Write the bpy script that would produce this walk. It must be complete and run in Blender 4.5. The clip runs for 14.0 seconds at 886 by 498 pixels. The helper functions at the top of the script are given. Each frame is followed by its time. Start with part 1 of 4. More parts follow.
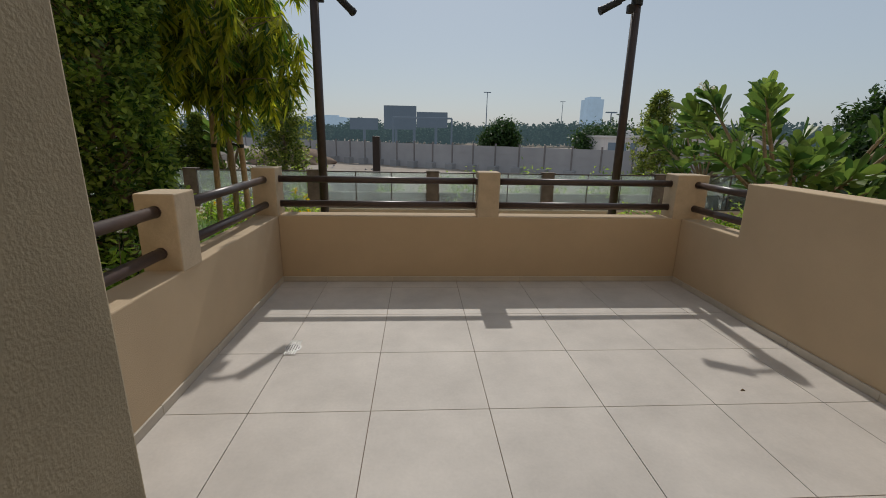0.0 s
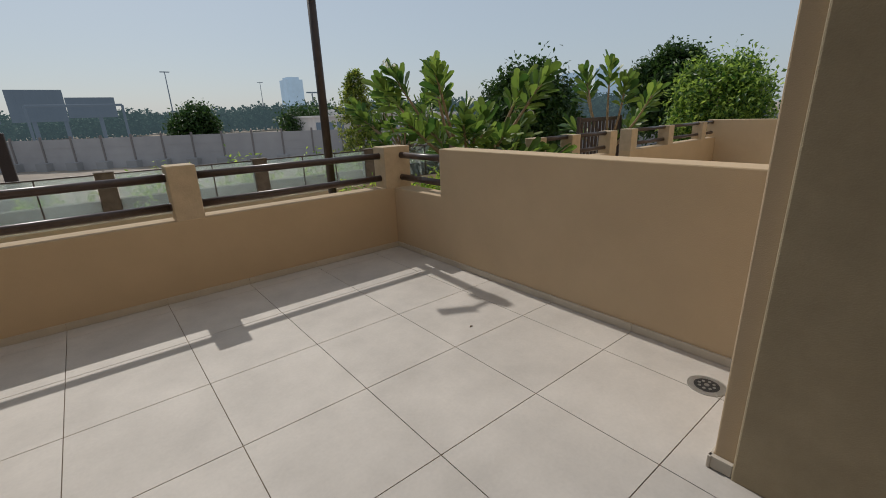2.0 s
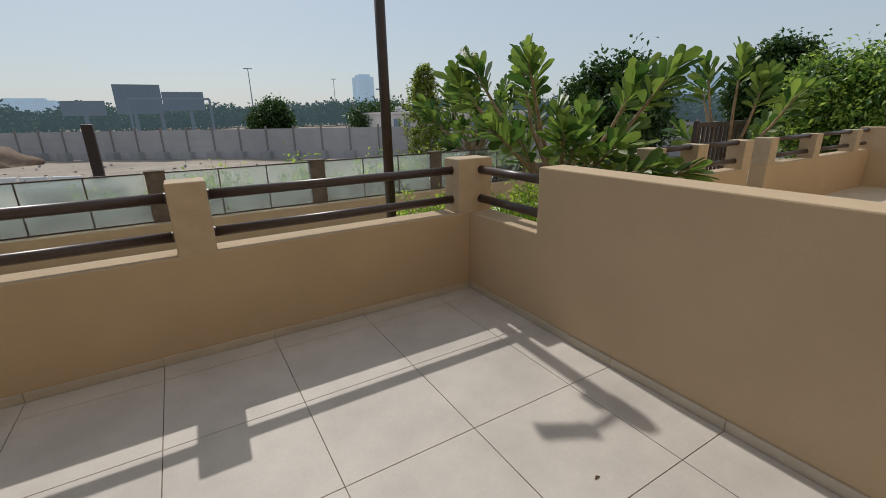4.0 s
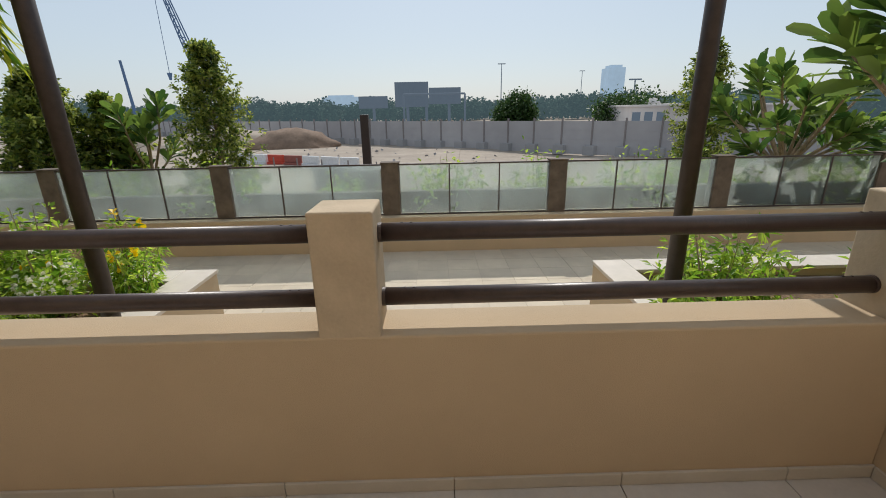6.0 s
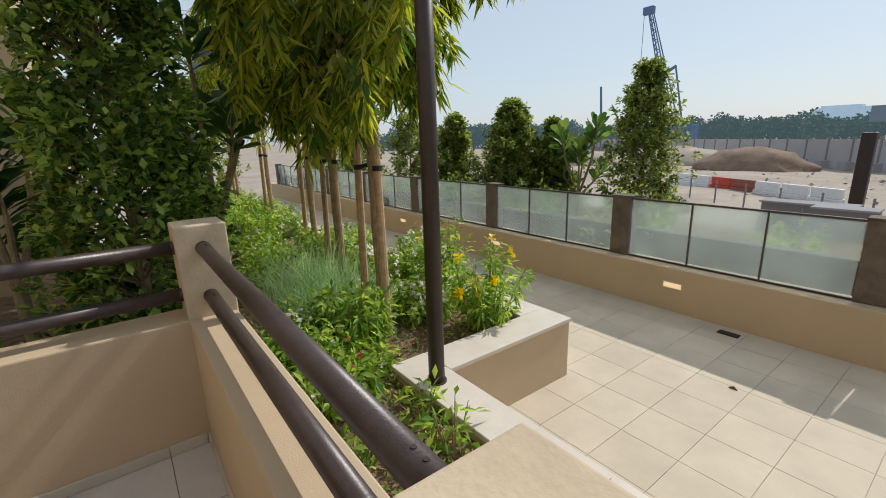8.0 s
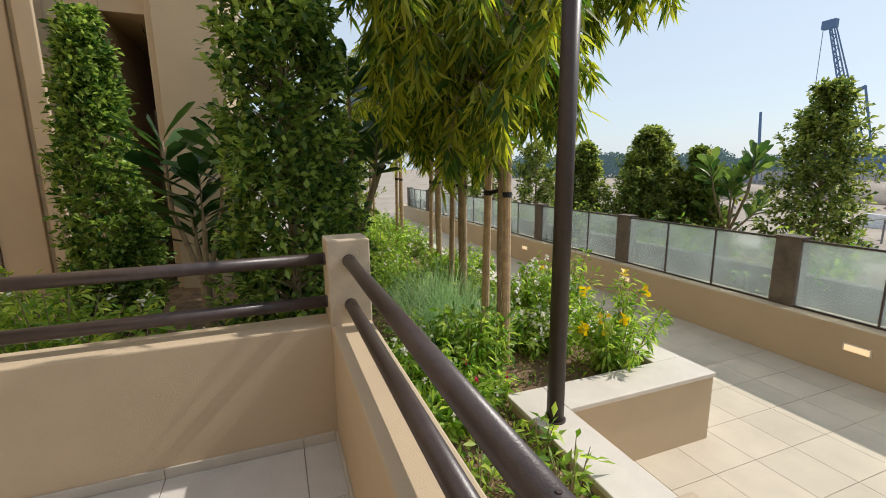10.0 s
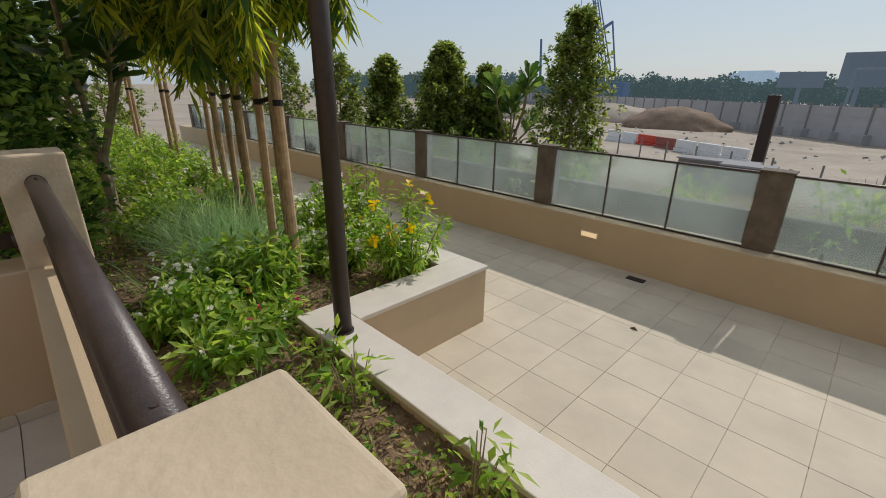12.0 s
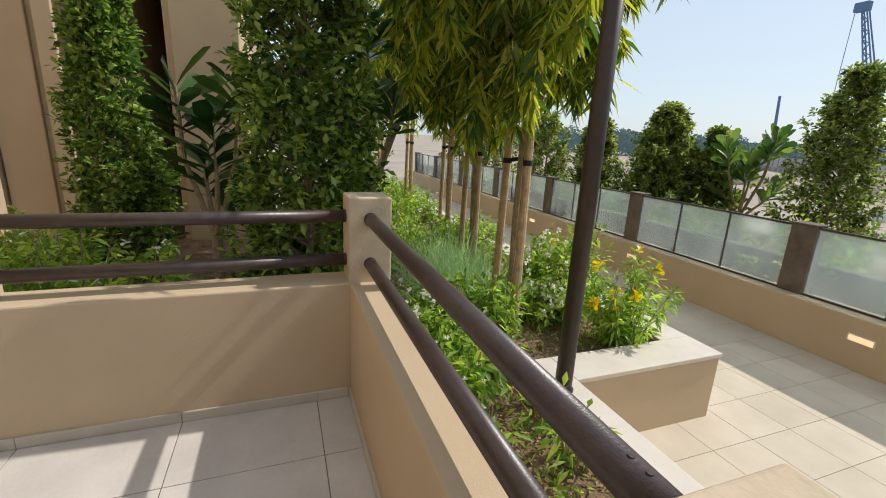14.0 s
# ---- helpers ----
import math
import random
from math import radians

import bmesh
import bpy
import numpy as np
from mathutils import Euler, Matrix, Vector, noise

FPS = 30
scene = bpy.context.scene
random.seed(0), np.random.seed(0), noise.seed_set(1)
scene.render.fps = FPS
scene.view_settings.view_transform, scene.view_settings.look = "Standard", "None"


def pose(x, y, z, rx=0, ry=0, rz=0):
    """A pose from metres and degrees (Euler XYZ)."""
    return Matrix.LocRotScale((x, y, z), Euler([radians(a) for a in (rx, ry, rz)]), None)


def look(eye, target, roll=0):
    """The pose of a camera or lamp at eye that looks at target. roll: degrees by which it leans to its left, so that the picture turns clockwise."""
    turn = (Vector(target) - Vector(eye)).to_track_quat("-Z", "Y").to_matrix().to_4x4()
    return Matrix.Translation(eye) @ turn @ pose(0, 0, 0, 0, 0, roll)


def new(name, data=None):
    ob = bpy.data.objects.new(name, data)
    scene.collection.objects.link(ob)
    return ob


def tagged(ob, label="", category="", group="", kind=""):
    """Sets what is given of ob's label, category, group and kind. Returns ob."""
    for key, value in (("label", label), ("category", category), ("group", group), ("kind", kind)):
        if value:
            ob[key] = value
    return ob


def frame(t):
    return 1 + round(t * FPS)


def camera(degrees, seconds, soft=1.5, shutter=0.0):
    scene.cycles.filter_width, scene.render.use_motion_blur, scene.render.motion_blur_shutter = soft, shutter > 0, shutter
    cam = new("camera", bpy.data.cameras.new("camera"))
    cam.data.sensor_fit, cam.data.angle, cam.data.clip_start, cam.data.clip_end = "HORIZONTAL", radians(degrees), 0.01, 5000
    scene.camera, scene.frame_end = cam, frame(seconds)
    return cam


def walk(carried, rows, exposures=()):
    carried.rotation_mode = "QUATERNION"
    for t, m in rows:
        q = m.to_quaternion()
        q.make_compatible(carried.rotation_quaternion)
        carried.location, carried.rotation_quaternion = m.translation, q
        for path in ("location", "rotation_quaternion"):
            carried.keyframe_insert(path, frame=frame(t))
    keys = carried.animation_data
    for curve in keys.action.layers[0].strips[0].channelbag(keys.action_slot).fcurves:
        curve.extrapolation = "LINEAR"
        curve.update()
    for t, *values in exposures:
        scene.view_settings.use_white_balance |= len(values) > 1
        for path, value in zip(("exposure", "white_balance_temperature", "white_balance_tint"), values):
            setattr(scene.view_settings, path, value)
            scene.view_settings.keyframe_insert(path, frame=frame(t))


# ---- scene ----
cam = camera(91.5, 14.0, soft=0.95)
PATH = [
    (0, (1.24, -3.867, 1.347), (1.359, -1.938, 0.833), 1.1),
    (0.5, (1.258, -3.784, 1.342), (1.848, -1.942, 0.832), 1.8),
    (1, (1.269, -3.764, 1.382), (2.006, -1.989, 0.83), 1.4),
    (1.5, (1.28, -3.76, 1.36), (2.186, -2.071, 0.788), -0.5),
    (2, (1.349, -3.701, 1.324), (2.545, -2.215, 0.723), -2.1),
    (2.2, (1.437, -3.648, 1.314), (2.776, -2.292, 0.708), -2.8),
    (4.3, (1.957, -2.485, 1.354), (2.794, -0.773, 0.746), -1.2),
    (4.5, (2.015, -2.351, 1.332), (2.744, -0.592, 0.722), -1.3),
    (5, (2.103, -1.984, 1.332), (2.55, -0.127, 0.739), -0.6),
    (5.5, (2.133, -1.601, 1.311), (2.414, 0.282, 0.7), -1.0),
    (6, (2.168, -1.219, 1.297), (2.196, 0.685, 0.687), -1.1),
    (6.5, (2.183, -0.897, 1.306), (1.944, 1.001, 0.722), -1.1),
    (7, (2.106, -0.51, 1.296), (1.424, 1.275, 0.706), -0.7),
    (7.5, (2.077, -0.318, 1.31), (0.949, 1.238, 0.757), -1.0),
    (8, (2.113, -0.162, 1.369), (0.561, 0.998, 0.875), -1.7),
    (8.5, (2.104, -0.167, 1.364), (0.322, 0.646, 0.959), -1.8),
    (8.7, (2.103, -0.164, 1.34), (0.252, 0.493, 0.963), -1.3),
    (10.8, (2.071, -0.227, 1.384), (0.283, 0.577, 0.986), 0.2),
    (11, (2.092, -0.152, 1.363), (0.357, 0.738, 0.922), -0.2),
    (11.5, (2.127, -0.042, 1.322), (0.565, 1.071, 0.756), 0.1),
    (12, (2.154, 0.054, 1.282), (0.83, 1.379, 0.581), 0.8),
    (12.5, (2.178, 0.078, 1.278), (0.965, 1.468, 0.506), 1.8),
    (13, (2.12, 0.003, 1.321), (0.66, 1.183, 0.632), 1.5),
    (13.5, (2.078, -0.138, 1.336), (0.459, 0.876, 0.743), 2.7),
    (14, (2.021, -0.293, 1.339), (0.214, 0.397, 0.83), 2.8),
]
walk(cam, [(t, look(e, g, r)) for t, e, g, r in PATH],
     [(0, -0.80), (1.5, -0.75), (2.2, -0.7), (4.5, -0.5), (6.5, -0.3), (7.5, -0.5), (8.0, -0.22), (8.5, 0.03), (8.7, 0.05), (11, -0.15), (11.5, -0.4), (12.5, -0.55), (13.5, -0.15), (14, 0.0)])

# ---- light ----
SUN = Vector((0.052, 1.018, 1.0))
world = bpy.data.worlds.new("sky")
scene.world = world
world.use_nodes = True
wn = world.node_tree
sky = wn.nodes.new("ShaderNodeTexSky")
sky.sky_type = "NISHITA"
sky.sun_disc = False
sky.sun_elevation = radians(44.4)
sky.sun_rotation = radians(2.9)
sky.air_density, sky.dust_density, sky.ozone_density = 1.15, 1.0, 2.5
haze = wn.nodes.new("ShaderNodeMix")
haze.data_type = "RGBA"
haze.inputs["Factor"].default_value = 0.62
haze.inputs["B"].default_value = (8.3, 9.5, 10.8, 1)
wn.links.new(sky.outputs[0], haze.inputs["A"])
wn.links.new(haze.outputs["Result"], wn.nodes["Background"].inputs[0])
wn.nodes["Background"].inputs[1].default_value = 0.10
sun = new("sun", bpy.data.lights.new("sun", "SUN"))
sun.data.energy, sun.data.angle, sun.data.color = 3.7, radians(0.6), (1.0, 0.955, 0.89)
sun.matrix_world = look(SUN * 30, (0, 0, 0))

# ---- materials ----


def material(name, color, rough=0.6, metal=0.0, vary=0.12, scale=8.0, fine=120.0, bump=0.02, second=None, island=0.0, obj=0.0, spec=0.4):
    """A surface with broad stains, fine grain, relief, and a change from piece to piece."""
    m = bpy.data.materials.new(name)
    m.use_nodes = True
    t = m.node_tree
    N, L = t.nodes, t.links
    bsdf = N["Principled BSDF"]
    co = N.new("ShaderNodeTexCoord")
    geo = N.new("ShaderNodeNewGeometry")
    a = N.new("ShaderNodeTexNoise")
    a.inputs["Scale"].default_value, a.inputs["Detail"].default_value, a.inputs["Roughness"].default_value = scale, 6, 0.62
    b = N.new("ShaderNodeTexNoise")
    b.inputs["Scale"].default_value, b.inputs["Detail"].default_value = fine, 3
    L.new(geo.outputs["Position"], a.inputs["Vector"])
    L.new(geo.outputs["Position"], b.inputs["Vector"])
    ramp = N.new("ShaderNodeValToRGB")
    lo = tuple(c * (1 - vary) for c in color)
    hi = second or tuple(min(1, c * (1 + vary)) for c in color)
    ramp.color_ramp.elements[0].position, ramp.color_ramp.elements[1].position = 0.32, 0.7
    ramp.color_ramp.elements[0].color, ramp.color_ramp.elements[1].color = (*lo, 1), (*hi, 1)
    L.new(a.outputs["Fac"], ramp.inputs[0])
    hsv = N.new("ShaderNodeHueSaturation")
    L.new(ramp.outputs[0], hsv.inputs["Color"])
    total = N.new("ShaderNodeMath")
    total.operation = "MULTIPLY_ADD"
    total.inputs[1].default_value, total.inputs[2].default_value = 0.3 * vary * 4, 1 - 0.15 * vary * 4
    L.new(b.outputs["Fac"], total.inputs[0])
    last = total.outputs[0]
    info = N.new("ShaderNodeObjectInfo")
    for amount, src in ((island, geo.outputs["Random Per Island"]), (obj, info.outputs["Random"])):
        if amount:
            k = N.new("ShaderNodeMath")
            k.operation = "MULTIPLY_ADD"
            k.inputs[1].default_value, k.inputs[2].default_value = amount, 1 - amount / 2
            L.new(src, k.inputs[0])
            mul = N.new("ShaderNodeMath")
            mul.operation = "MULTIPLY"
            L.new(last, mul.inputs[0])
            L.new(k.outputs[0], mul.inputs[1])
            last = mul.outputs[0]
    L.new(last, hsv.inputs["Value"])
    L.new(hsv.outputs[0], bsdf.inputs["Base Color"])
    bsdf.inputs["Roughness"].default_value, bsdf.inputs["Metallic"].default_value = rough, metal
    bsdf.inputs["Specular IOR Level"].default_value = spec
    if bump:
        bp = N.new("ShaderNodeBump")
        bp.inputs["Strength"].default_value, bp.inputs["Distance"].default_value = 0.5, bump
        L.new(b.outputs["Fac"], bp.inputs["Height"])
        L.new(bp.outputs[0], bsdf.inputs["Normal"])
    return m


def leaf_material(name, dark, light, through_=0.35, rough=0.45):
    """Leaves that change from one to the next and let sun through."""
    m = bpy.data.materials.new(name)
    m.use_nodes = True
    N, L = m.node_tree.nodes, m.node_tree.links
    bsdf = N["Principled BSDF"]
    geo = N.new("ShaderNodeNewGeometry")
    ramp = N.new("ShaderNodeValToRGB")
    ramp.color_ramp.elements[0].color, ramp.color_ramp.elements[1].color = (*dark, 1), (*light, 1)
    L.new(geo.outputs["Random Per Island"], ramp.inputs[0])
    noise_ = N.new("ShaderNodeTexNoise")
    noise_.inputs["Scale"].default_value = 3.0
    L.new(geo.outputs["Position"], noise_.inputs["Vector"])
    k = N.new("ShaderNodeMath")
    k.operation = "MULTIPLY_ADD"
    k.inputs[1].default_value, k.inputs[2].default_value = 0.9, 0.55
    L.new(noise_.outputs["Fac"], k.inputs[0])
    hsv = N.new("ShaderNodeHueSaturation")
    L.new(ramp.outputs[0], hsv.inputs["Color"])
    L.new(k.outputs[0], hsv.inputs["Value"])
    L.new(hsv.outputs[0], bsdf.inputs["Base Color"])
    bsdf.inputs["Roughness"].default_value = rough
    bsdf.inputs["Specular IOR Level"].default_value = 0.35
    tr = N.new("ShaderNodeBsdfTranslucent")
    boost = N.new("ShaderNodeHueSaturation")
    boost.inputs["Value"].default_value, boost.inputs["Saturation"].default_value = 1.7, 1.1
    ramp.color_ramp.elements[0].position = 0.18
    L.new(hsv.outputs[0], boost.inputs["Color"])
    L.new(boost.outputs[0], tr.inputs["Color"])
    mix = N.new("ShaderNodeMixShader")
    mix.inputs[0].default_value = through_
    L.new(bsdf.outputs[0], mix.inputs[1])
    L.new(tr.outputs[0], mix.inputs[2])
    L.new(mix.outputs[0], N["Material Output"].inputs["Surface"])
    return m


def painted_haze(name, color, glow):
    """Something far off, paled by air haze that is put in as a faint emission."""
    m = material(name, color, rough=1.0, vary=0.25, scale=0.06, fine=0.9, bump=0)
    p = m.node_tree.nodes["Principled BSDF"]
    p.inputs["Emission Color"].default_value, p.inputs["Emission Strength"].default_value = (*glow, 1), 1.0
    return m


PLASTER = material("beige_plaster", (0.54, 0.42, 0.285), 0.85, vary=0.05, scale=2.2, fine=260, bump=0.003, spec=0.2)
PIER = material("coarse_dark_render", (0.40, 0.33, 0.225), 0.9, vary=0.10, scale=5, fine=190, bump=0.003, spec=0.2)
CAP = material("worn_pillar_render", (0.53, 0.43, 0.31), 0.9, vary=0.10, scale=9, fine=85, bump=0.003, spec=0.2)
TILE = material("pale_floor_tile", (0.55, 0.51, 0.465), 0.6, vary=0.11, scale=2.6, fine=60, bump=0.0006, obj=0.05, spec=0.25)
GROUT = material("brown_grout", (0.25, 0.20, 0.15), 0.9, vary=0.3, scale=6)
GROUT_PALE = material("pale_grout", (0.49, 0.42, 0.325), 0.9, vary=0.25, scale=20)
SKIRT = material("skirting_tile", (0.52, 0.47, 0.40), 0.5, vary=0.07, scale=6, bump=0.0005, obj=0.06)
PAVER = material("cream_paver", (0.56, 0.48, 0.37), 0.75, vary=0.08, scale=3, fine=150, bump=0.002, obj=0.09)
COPING = material("pale_stone_coping", (0.64, 0.575, 0.50), 0.6, vary=0.07, scale=5, fine=130, bump=0.002)
RAIL = material("brown_painted_steel", (0.060, 0.040, 0.036), 0.37, vary=0.2, scale=25, fine=200, bump=0.001, spec=0.55)
POLE = material("bronze_pole_paint", (0.048, 0.034, 0.030), 0.45, vary=0.2, scale=20, fine=150, bump=0.001)
BLACK = material("black_fitting", (0.015, 0.015, 0.016), 0.5, vary=0.2)
CONC = material("weathered_concrete_post", (0.145, 0.115, 0.09), 0.85, vary=0.28, scale=7, fine=90, bump=0.006)
SOIL = material("dry_garden_soil", (0.20, 0.13, 0.075), 0.95, vary=0.5, scale=9, fine=70, bump=0.03)
SAND = material("site_sand", (0.36, 0.30, 0.24), 0.95, vary=0.22, scale=0.25, fine=4, bump=0.05)
BARK = material("pale_bark", (0.34, 0.26, 0.17), 0.9, vary=0.3, scale=18, fine=90, bump=0.01)
STAKE = material("timber_stake", (0.46, 0.32, 0.19), 0.8, vary=0.25, scale=16, fine=110, bump=0.004, obj=0.2)
STEEL = material("stainless_steel", (0.6, 0.6, 0.58), 0.3, metal=1.0, vary=0.1)
# last colour of each: bluish emission that paints in the haze
PANEL = painted_haze("hoarding_panel", (0.29, 0.275, 0.27), (0.06, 0.065, 0.075))
PANELPOST = painted_haze("hoarding_post", (0.16, 0.13, 0.12), (0.04, 0.045, 0.05))
BLOCK = painted_haze("hoarding_block", (0.26, 0.25, 0.25), (0.04, 0.045, 0.05))
SIGN = painted_haze("far_sign_panel", (0.05, 0.06, 0.075), (0.085, 0.115, 0.15))
TOWER = painted_haze("tower_with_painted_haze", (0.14, 0.2, 0.26), (0.30, 0.40, 0.50))
VILLA = painted_haze("pale_villa", (0.55, 0.5, 0.46), (0.07, 0.075, 0.085))
CRANE = painted_haze("blue_crane_steel", (0.03, 0.06, 0.13), (0.05, 0.08, 0.13))
WOOD_FAR = painted_haze("far_foliage", (0.045, 0.075, 0.045), (0.055, 0.085, 0.10))
RED = material("red_barrier_plastic", (0.55, 0.06, 0.03), 0.5, vary=0.1)
RUST = material("faded_red_plastic", (0.30, 0.09, 0.07), 0.6, vary=0.2)
EARTH = material("brown_excavated_earth", (0.22, 0.15, 0.105), 0.95, vary=0.3, scale=0.8, fine=6, bump=0.05)
WHITE = material("white_barrier_plastic", (0.72, 0.72, 0.72), 0.5, vary=0.1)
WINDOW = material("dark_window_glass", (0.03, 0.035, 0.04), 0.08, vary=0.1, bump=0)
DARKPLUM = leaf_material("dark_paddle_leaf", (0.018, 0.052, 0.014), (0.075, 0.14, 0.032), 0.22, 0.32)
FIG = leaf_material("small_glossy_leaf", (0.042, 0.098, 0.022), (0.38, 0.49, 0.11), 0.40, 0.35)
DROOP = leaf_material("long_drooping_leaf", (0.06, 0.12, 0.022), (0.50, 0.50, 0.07), 0.56)
PLUM = leaf_material("broad_paddle_leaf", (0.045, 0.095, 0.025), (0.21, 0.29, 0.07), 0.42, 0.4)
OLIVE = leaf_material("olive_shrub_leaf", (0.07, 0.115, 0.03), (0.40, 0.43, 0.11), 0.50)
BUSH = leaf_material("fresh_bush_leaf", (0.13, 0.25, 0.035), (0.48, 0.58, 0.12), 0.52)
DARKLEAF = leaf_material("dark_tree_leaf", (0.025, 0.06, 0.015), (0.07, 0.12, 0.03), 0.25)
GRASS = leaf_material("blue_green_blade", (0.20, 0.32, 0.14), (0.42, 0.53, 0.28), 0.5)
YELLOW = leaf_material("yellow_petal", (0.80, 0.52, 0.01), (0.86, 0.66, 0.03), 0.3)
PETAL = leaf_material("white_petal", (0.7, 0.68, 0.6), (0.85, 0.83, 0.75), 0.3)
PINK = leaf_material("pink_petal", (0.55, 0.03, 0.12), (0.7, 0.08, 0.2), 0.3)
LITTER = leaf_material("dry_leaf_litter", (0.16, 0.10, 0.05), (0.34, 0.24, 0.12), 0.1, 0.9)


def frosted():
    m = bpy.data.materials.new("frosted_glass")
    m.use_nodes = True
    N, L = m.node_tree.nodes, m.node_tree.links
    p = N["Principled BSDF"]
    p.inputs["Base Color"].default_value = (0.74, 0.83, 0.79, 1)
    p.inputs["Transmission Weight"].default_value = 1.0
    p.inputs["Roughness"].default_value = 0.24
    p.inputs["IOR"].default_value = 1.12
    d = N.new("ShaderNodeBsdfTranslucent")
    d.inputs["Color"].default_value = (0.80, 0.86, 0.83, 1)
    mix = N.new("ShaderNodeMixShader")
    n = N.new("ShaderNodeTexNoise")
    n.inputs["Scale"].default_value = 2.5
    k = N.new("ShaderNodeMath")
    k.operation = "MULTIPLY_ADD"
    k.inputs[1].default_value, k.inputs[2].default_value = 0.22, 0.07
    g = N.new("ShaderNodeNewGeometry")
    L.new(g.outputs["Position"], n.inputs["Vector"])
    L.new(n.outputs["Fac"], k.inputs[0])
    L.new(k.outputs[0], mix.inputs[0])
    L.new(p.outputs[0], mix.inputs[1])
    L.new(d.outputs[0], mix.inputs[2])
    L.new(mix.outputs[0], N["Material Output"].inputs["Surface"])
    return m


GLASS = frosted()
LAMPGLOW = bpy.data.materials.new("warm_step_light")
LAMPGLOW.use_nodes = True
LAMPGLOW.node_tree.nodes["Principled BSDF"].inputs["Emission Color"].default_value = (1.0, 0.62, 0.24, 1)
LAMPGLOW.node_tree.nodes["Principled BSDF"].inputs["Emission Strength"].default_value = 0.75

# ---- building helpers ----


def mesh_object(name, bm, mat, smooth=False):
    me = bpy.data.meshes.new(name)
    bm.to_mesh(me)
    bm.free()
    me.materials.append(mat)
    if smooth:
        me.polygons.foreach_set("use_smooth", [True] * len(me.polygons))
    return new(name, me)


def part(name, bm, mat, parent, label="", smooth=False):
    ob = mesh_object(name, bm, mat, smooth)
    ob.parent = parent
    ob.matrix_parent_inverse = parent.matrix_basis.inverted()
    if label:
        tagged(ob, label)
    return ob


def box(x0, y0, z0, x1, y1, z1, bevel=0.0, bm=None, seg=2):
    """A box between two corners, with eased edges."""
    b = bmesh.new()
    bmesh.ops.create_cube(b, size=1.0, matrix=Matrix.Translation(((x0 + x1) / 2, (y0 + y1) / 2, (z0 + z1) / 2)) @ Matrix.Diagonal((x1 - x0, y1 - y0, z1 - z0, 1)))
    if bevel:
        bmesh.ops.bevel(b, geom=b.edges[:], offset=bevel, segments=seg, affect="EDGES", profile=0.5)
    if bm is None:
        return b
    me = bpy.data.meshes.new("tmp")
    b.to_mesh(me)
    b.free()
    bm.from_mesh(me)
    bpy.data.meshes.remove(me)
    return bm


def tube(a, c, r0, r1=None, sides=16, bm=None):
    """A round bar from a to c."""
    bm = bm or bmesh.new()
    a, c = Vector(a), Vector(c)
    r1 = r0 if r1 is None else r1
    q = (c - a).to_track_quat("Z", "Y").to_matrix().to_4x4()
    bmesh.ops.create_cone(bm, cap_ends=True, segments=sides, radius1=r0, radius2=r1, depth=(c - a).length, matrix=Matrix.Translation((a + c) / 2) @ q)
    return bm


def limb(points, radii, sides=7, bm=None):
    """A bent, tapering branch through some points."""
    bm = bm or bmesh.new()
    rings = []
    for i, p in enumerate(points):
        p = Vector(p)
        d = Vector(points[min(i + 1, len(points) - 1)]) - Vector(points[max(i - 1, 0)])
        q = d.to_track_quat("Z", "Y")
        rings.append([bm.verts.new(p + q @ Vector((math.cos(k * 2 * math.pi / sides) * radii[i], math.sin(k * 2 * math.pi / sides) * radii[i], 0))) for k in range(sides)])
    for u, v in zip(rings, rings[1:]):
        for k in range(sides):
            bm.faces.new((u[k], u[(k + 1) % sides], v[(k + 1) % sides], v[k]))
    bm.faces.new(rings[-1])
    return bm


def empty(name, x, y, z):
    e = new(name)
    e.matrix_basis = pose(x, y, z)
    return e


def unit(v):
    return v / np.maximum(np.linalg.norm(v, axis=1, keepdims=True), 1e-6)


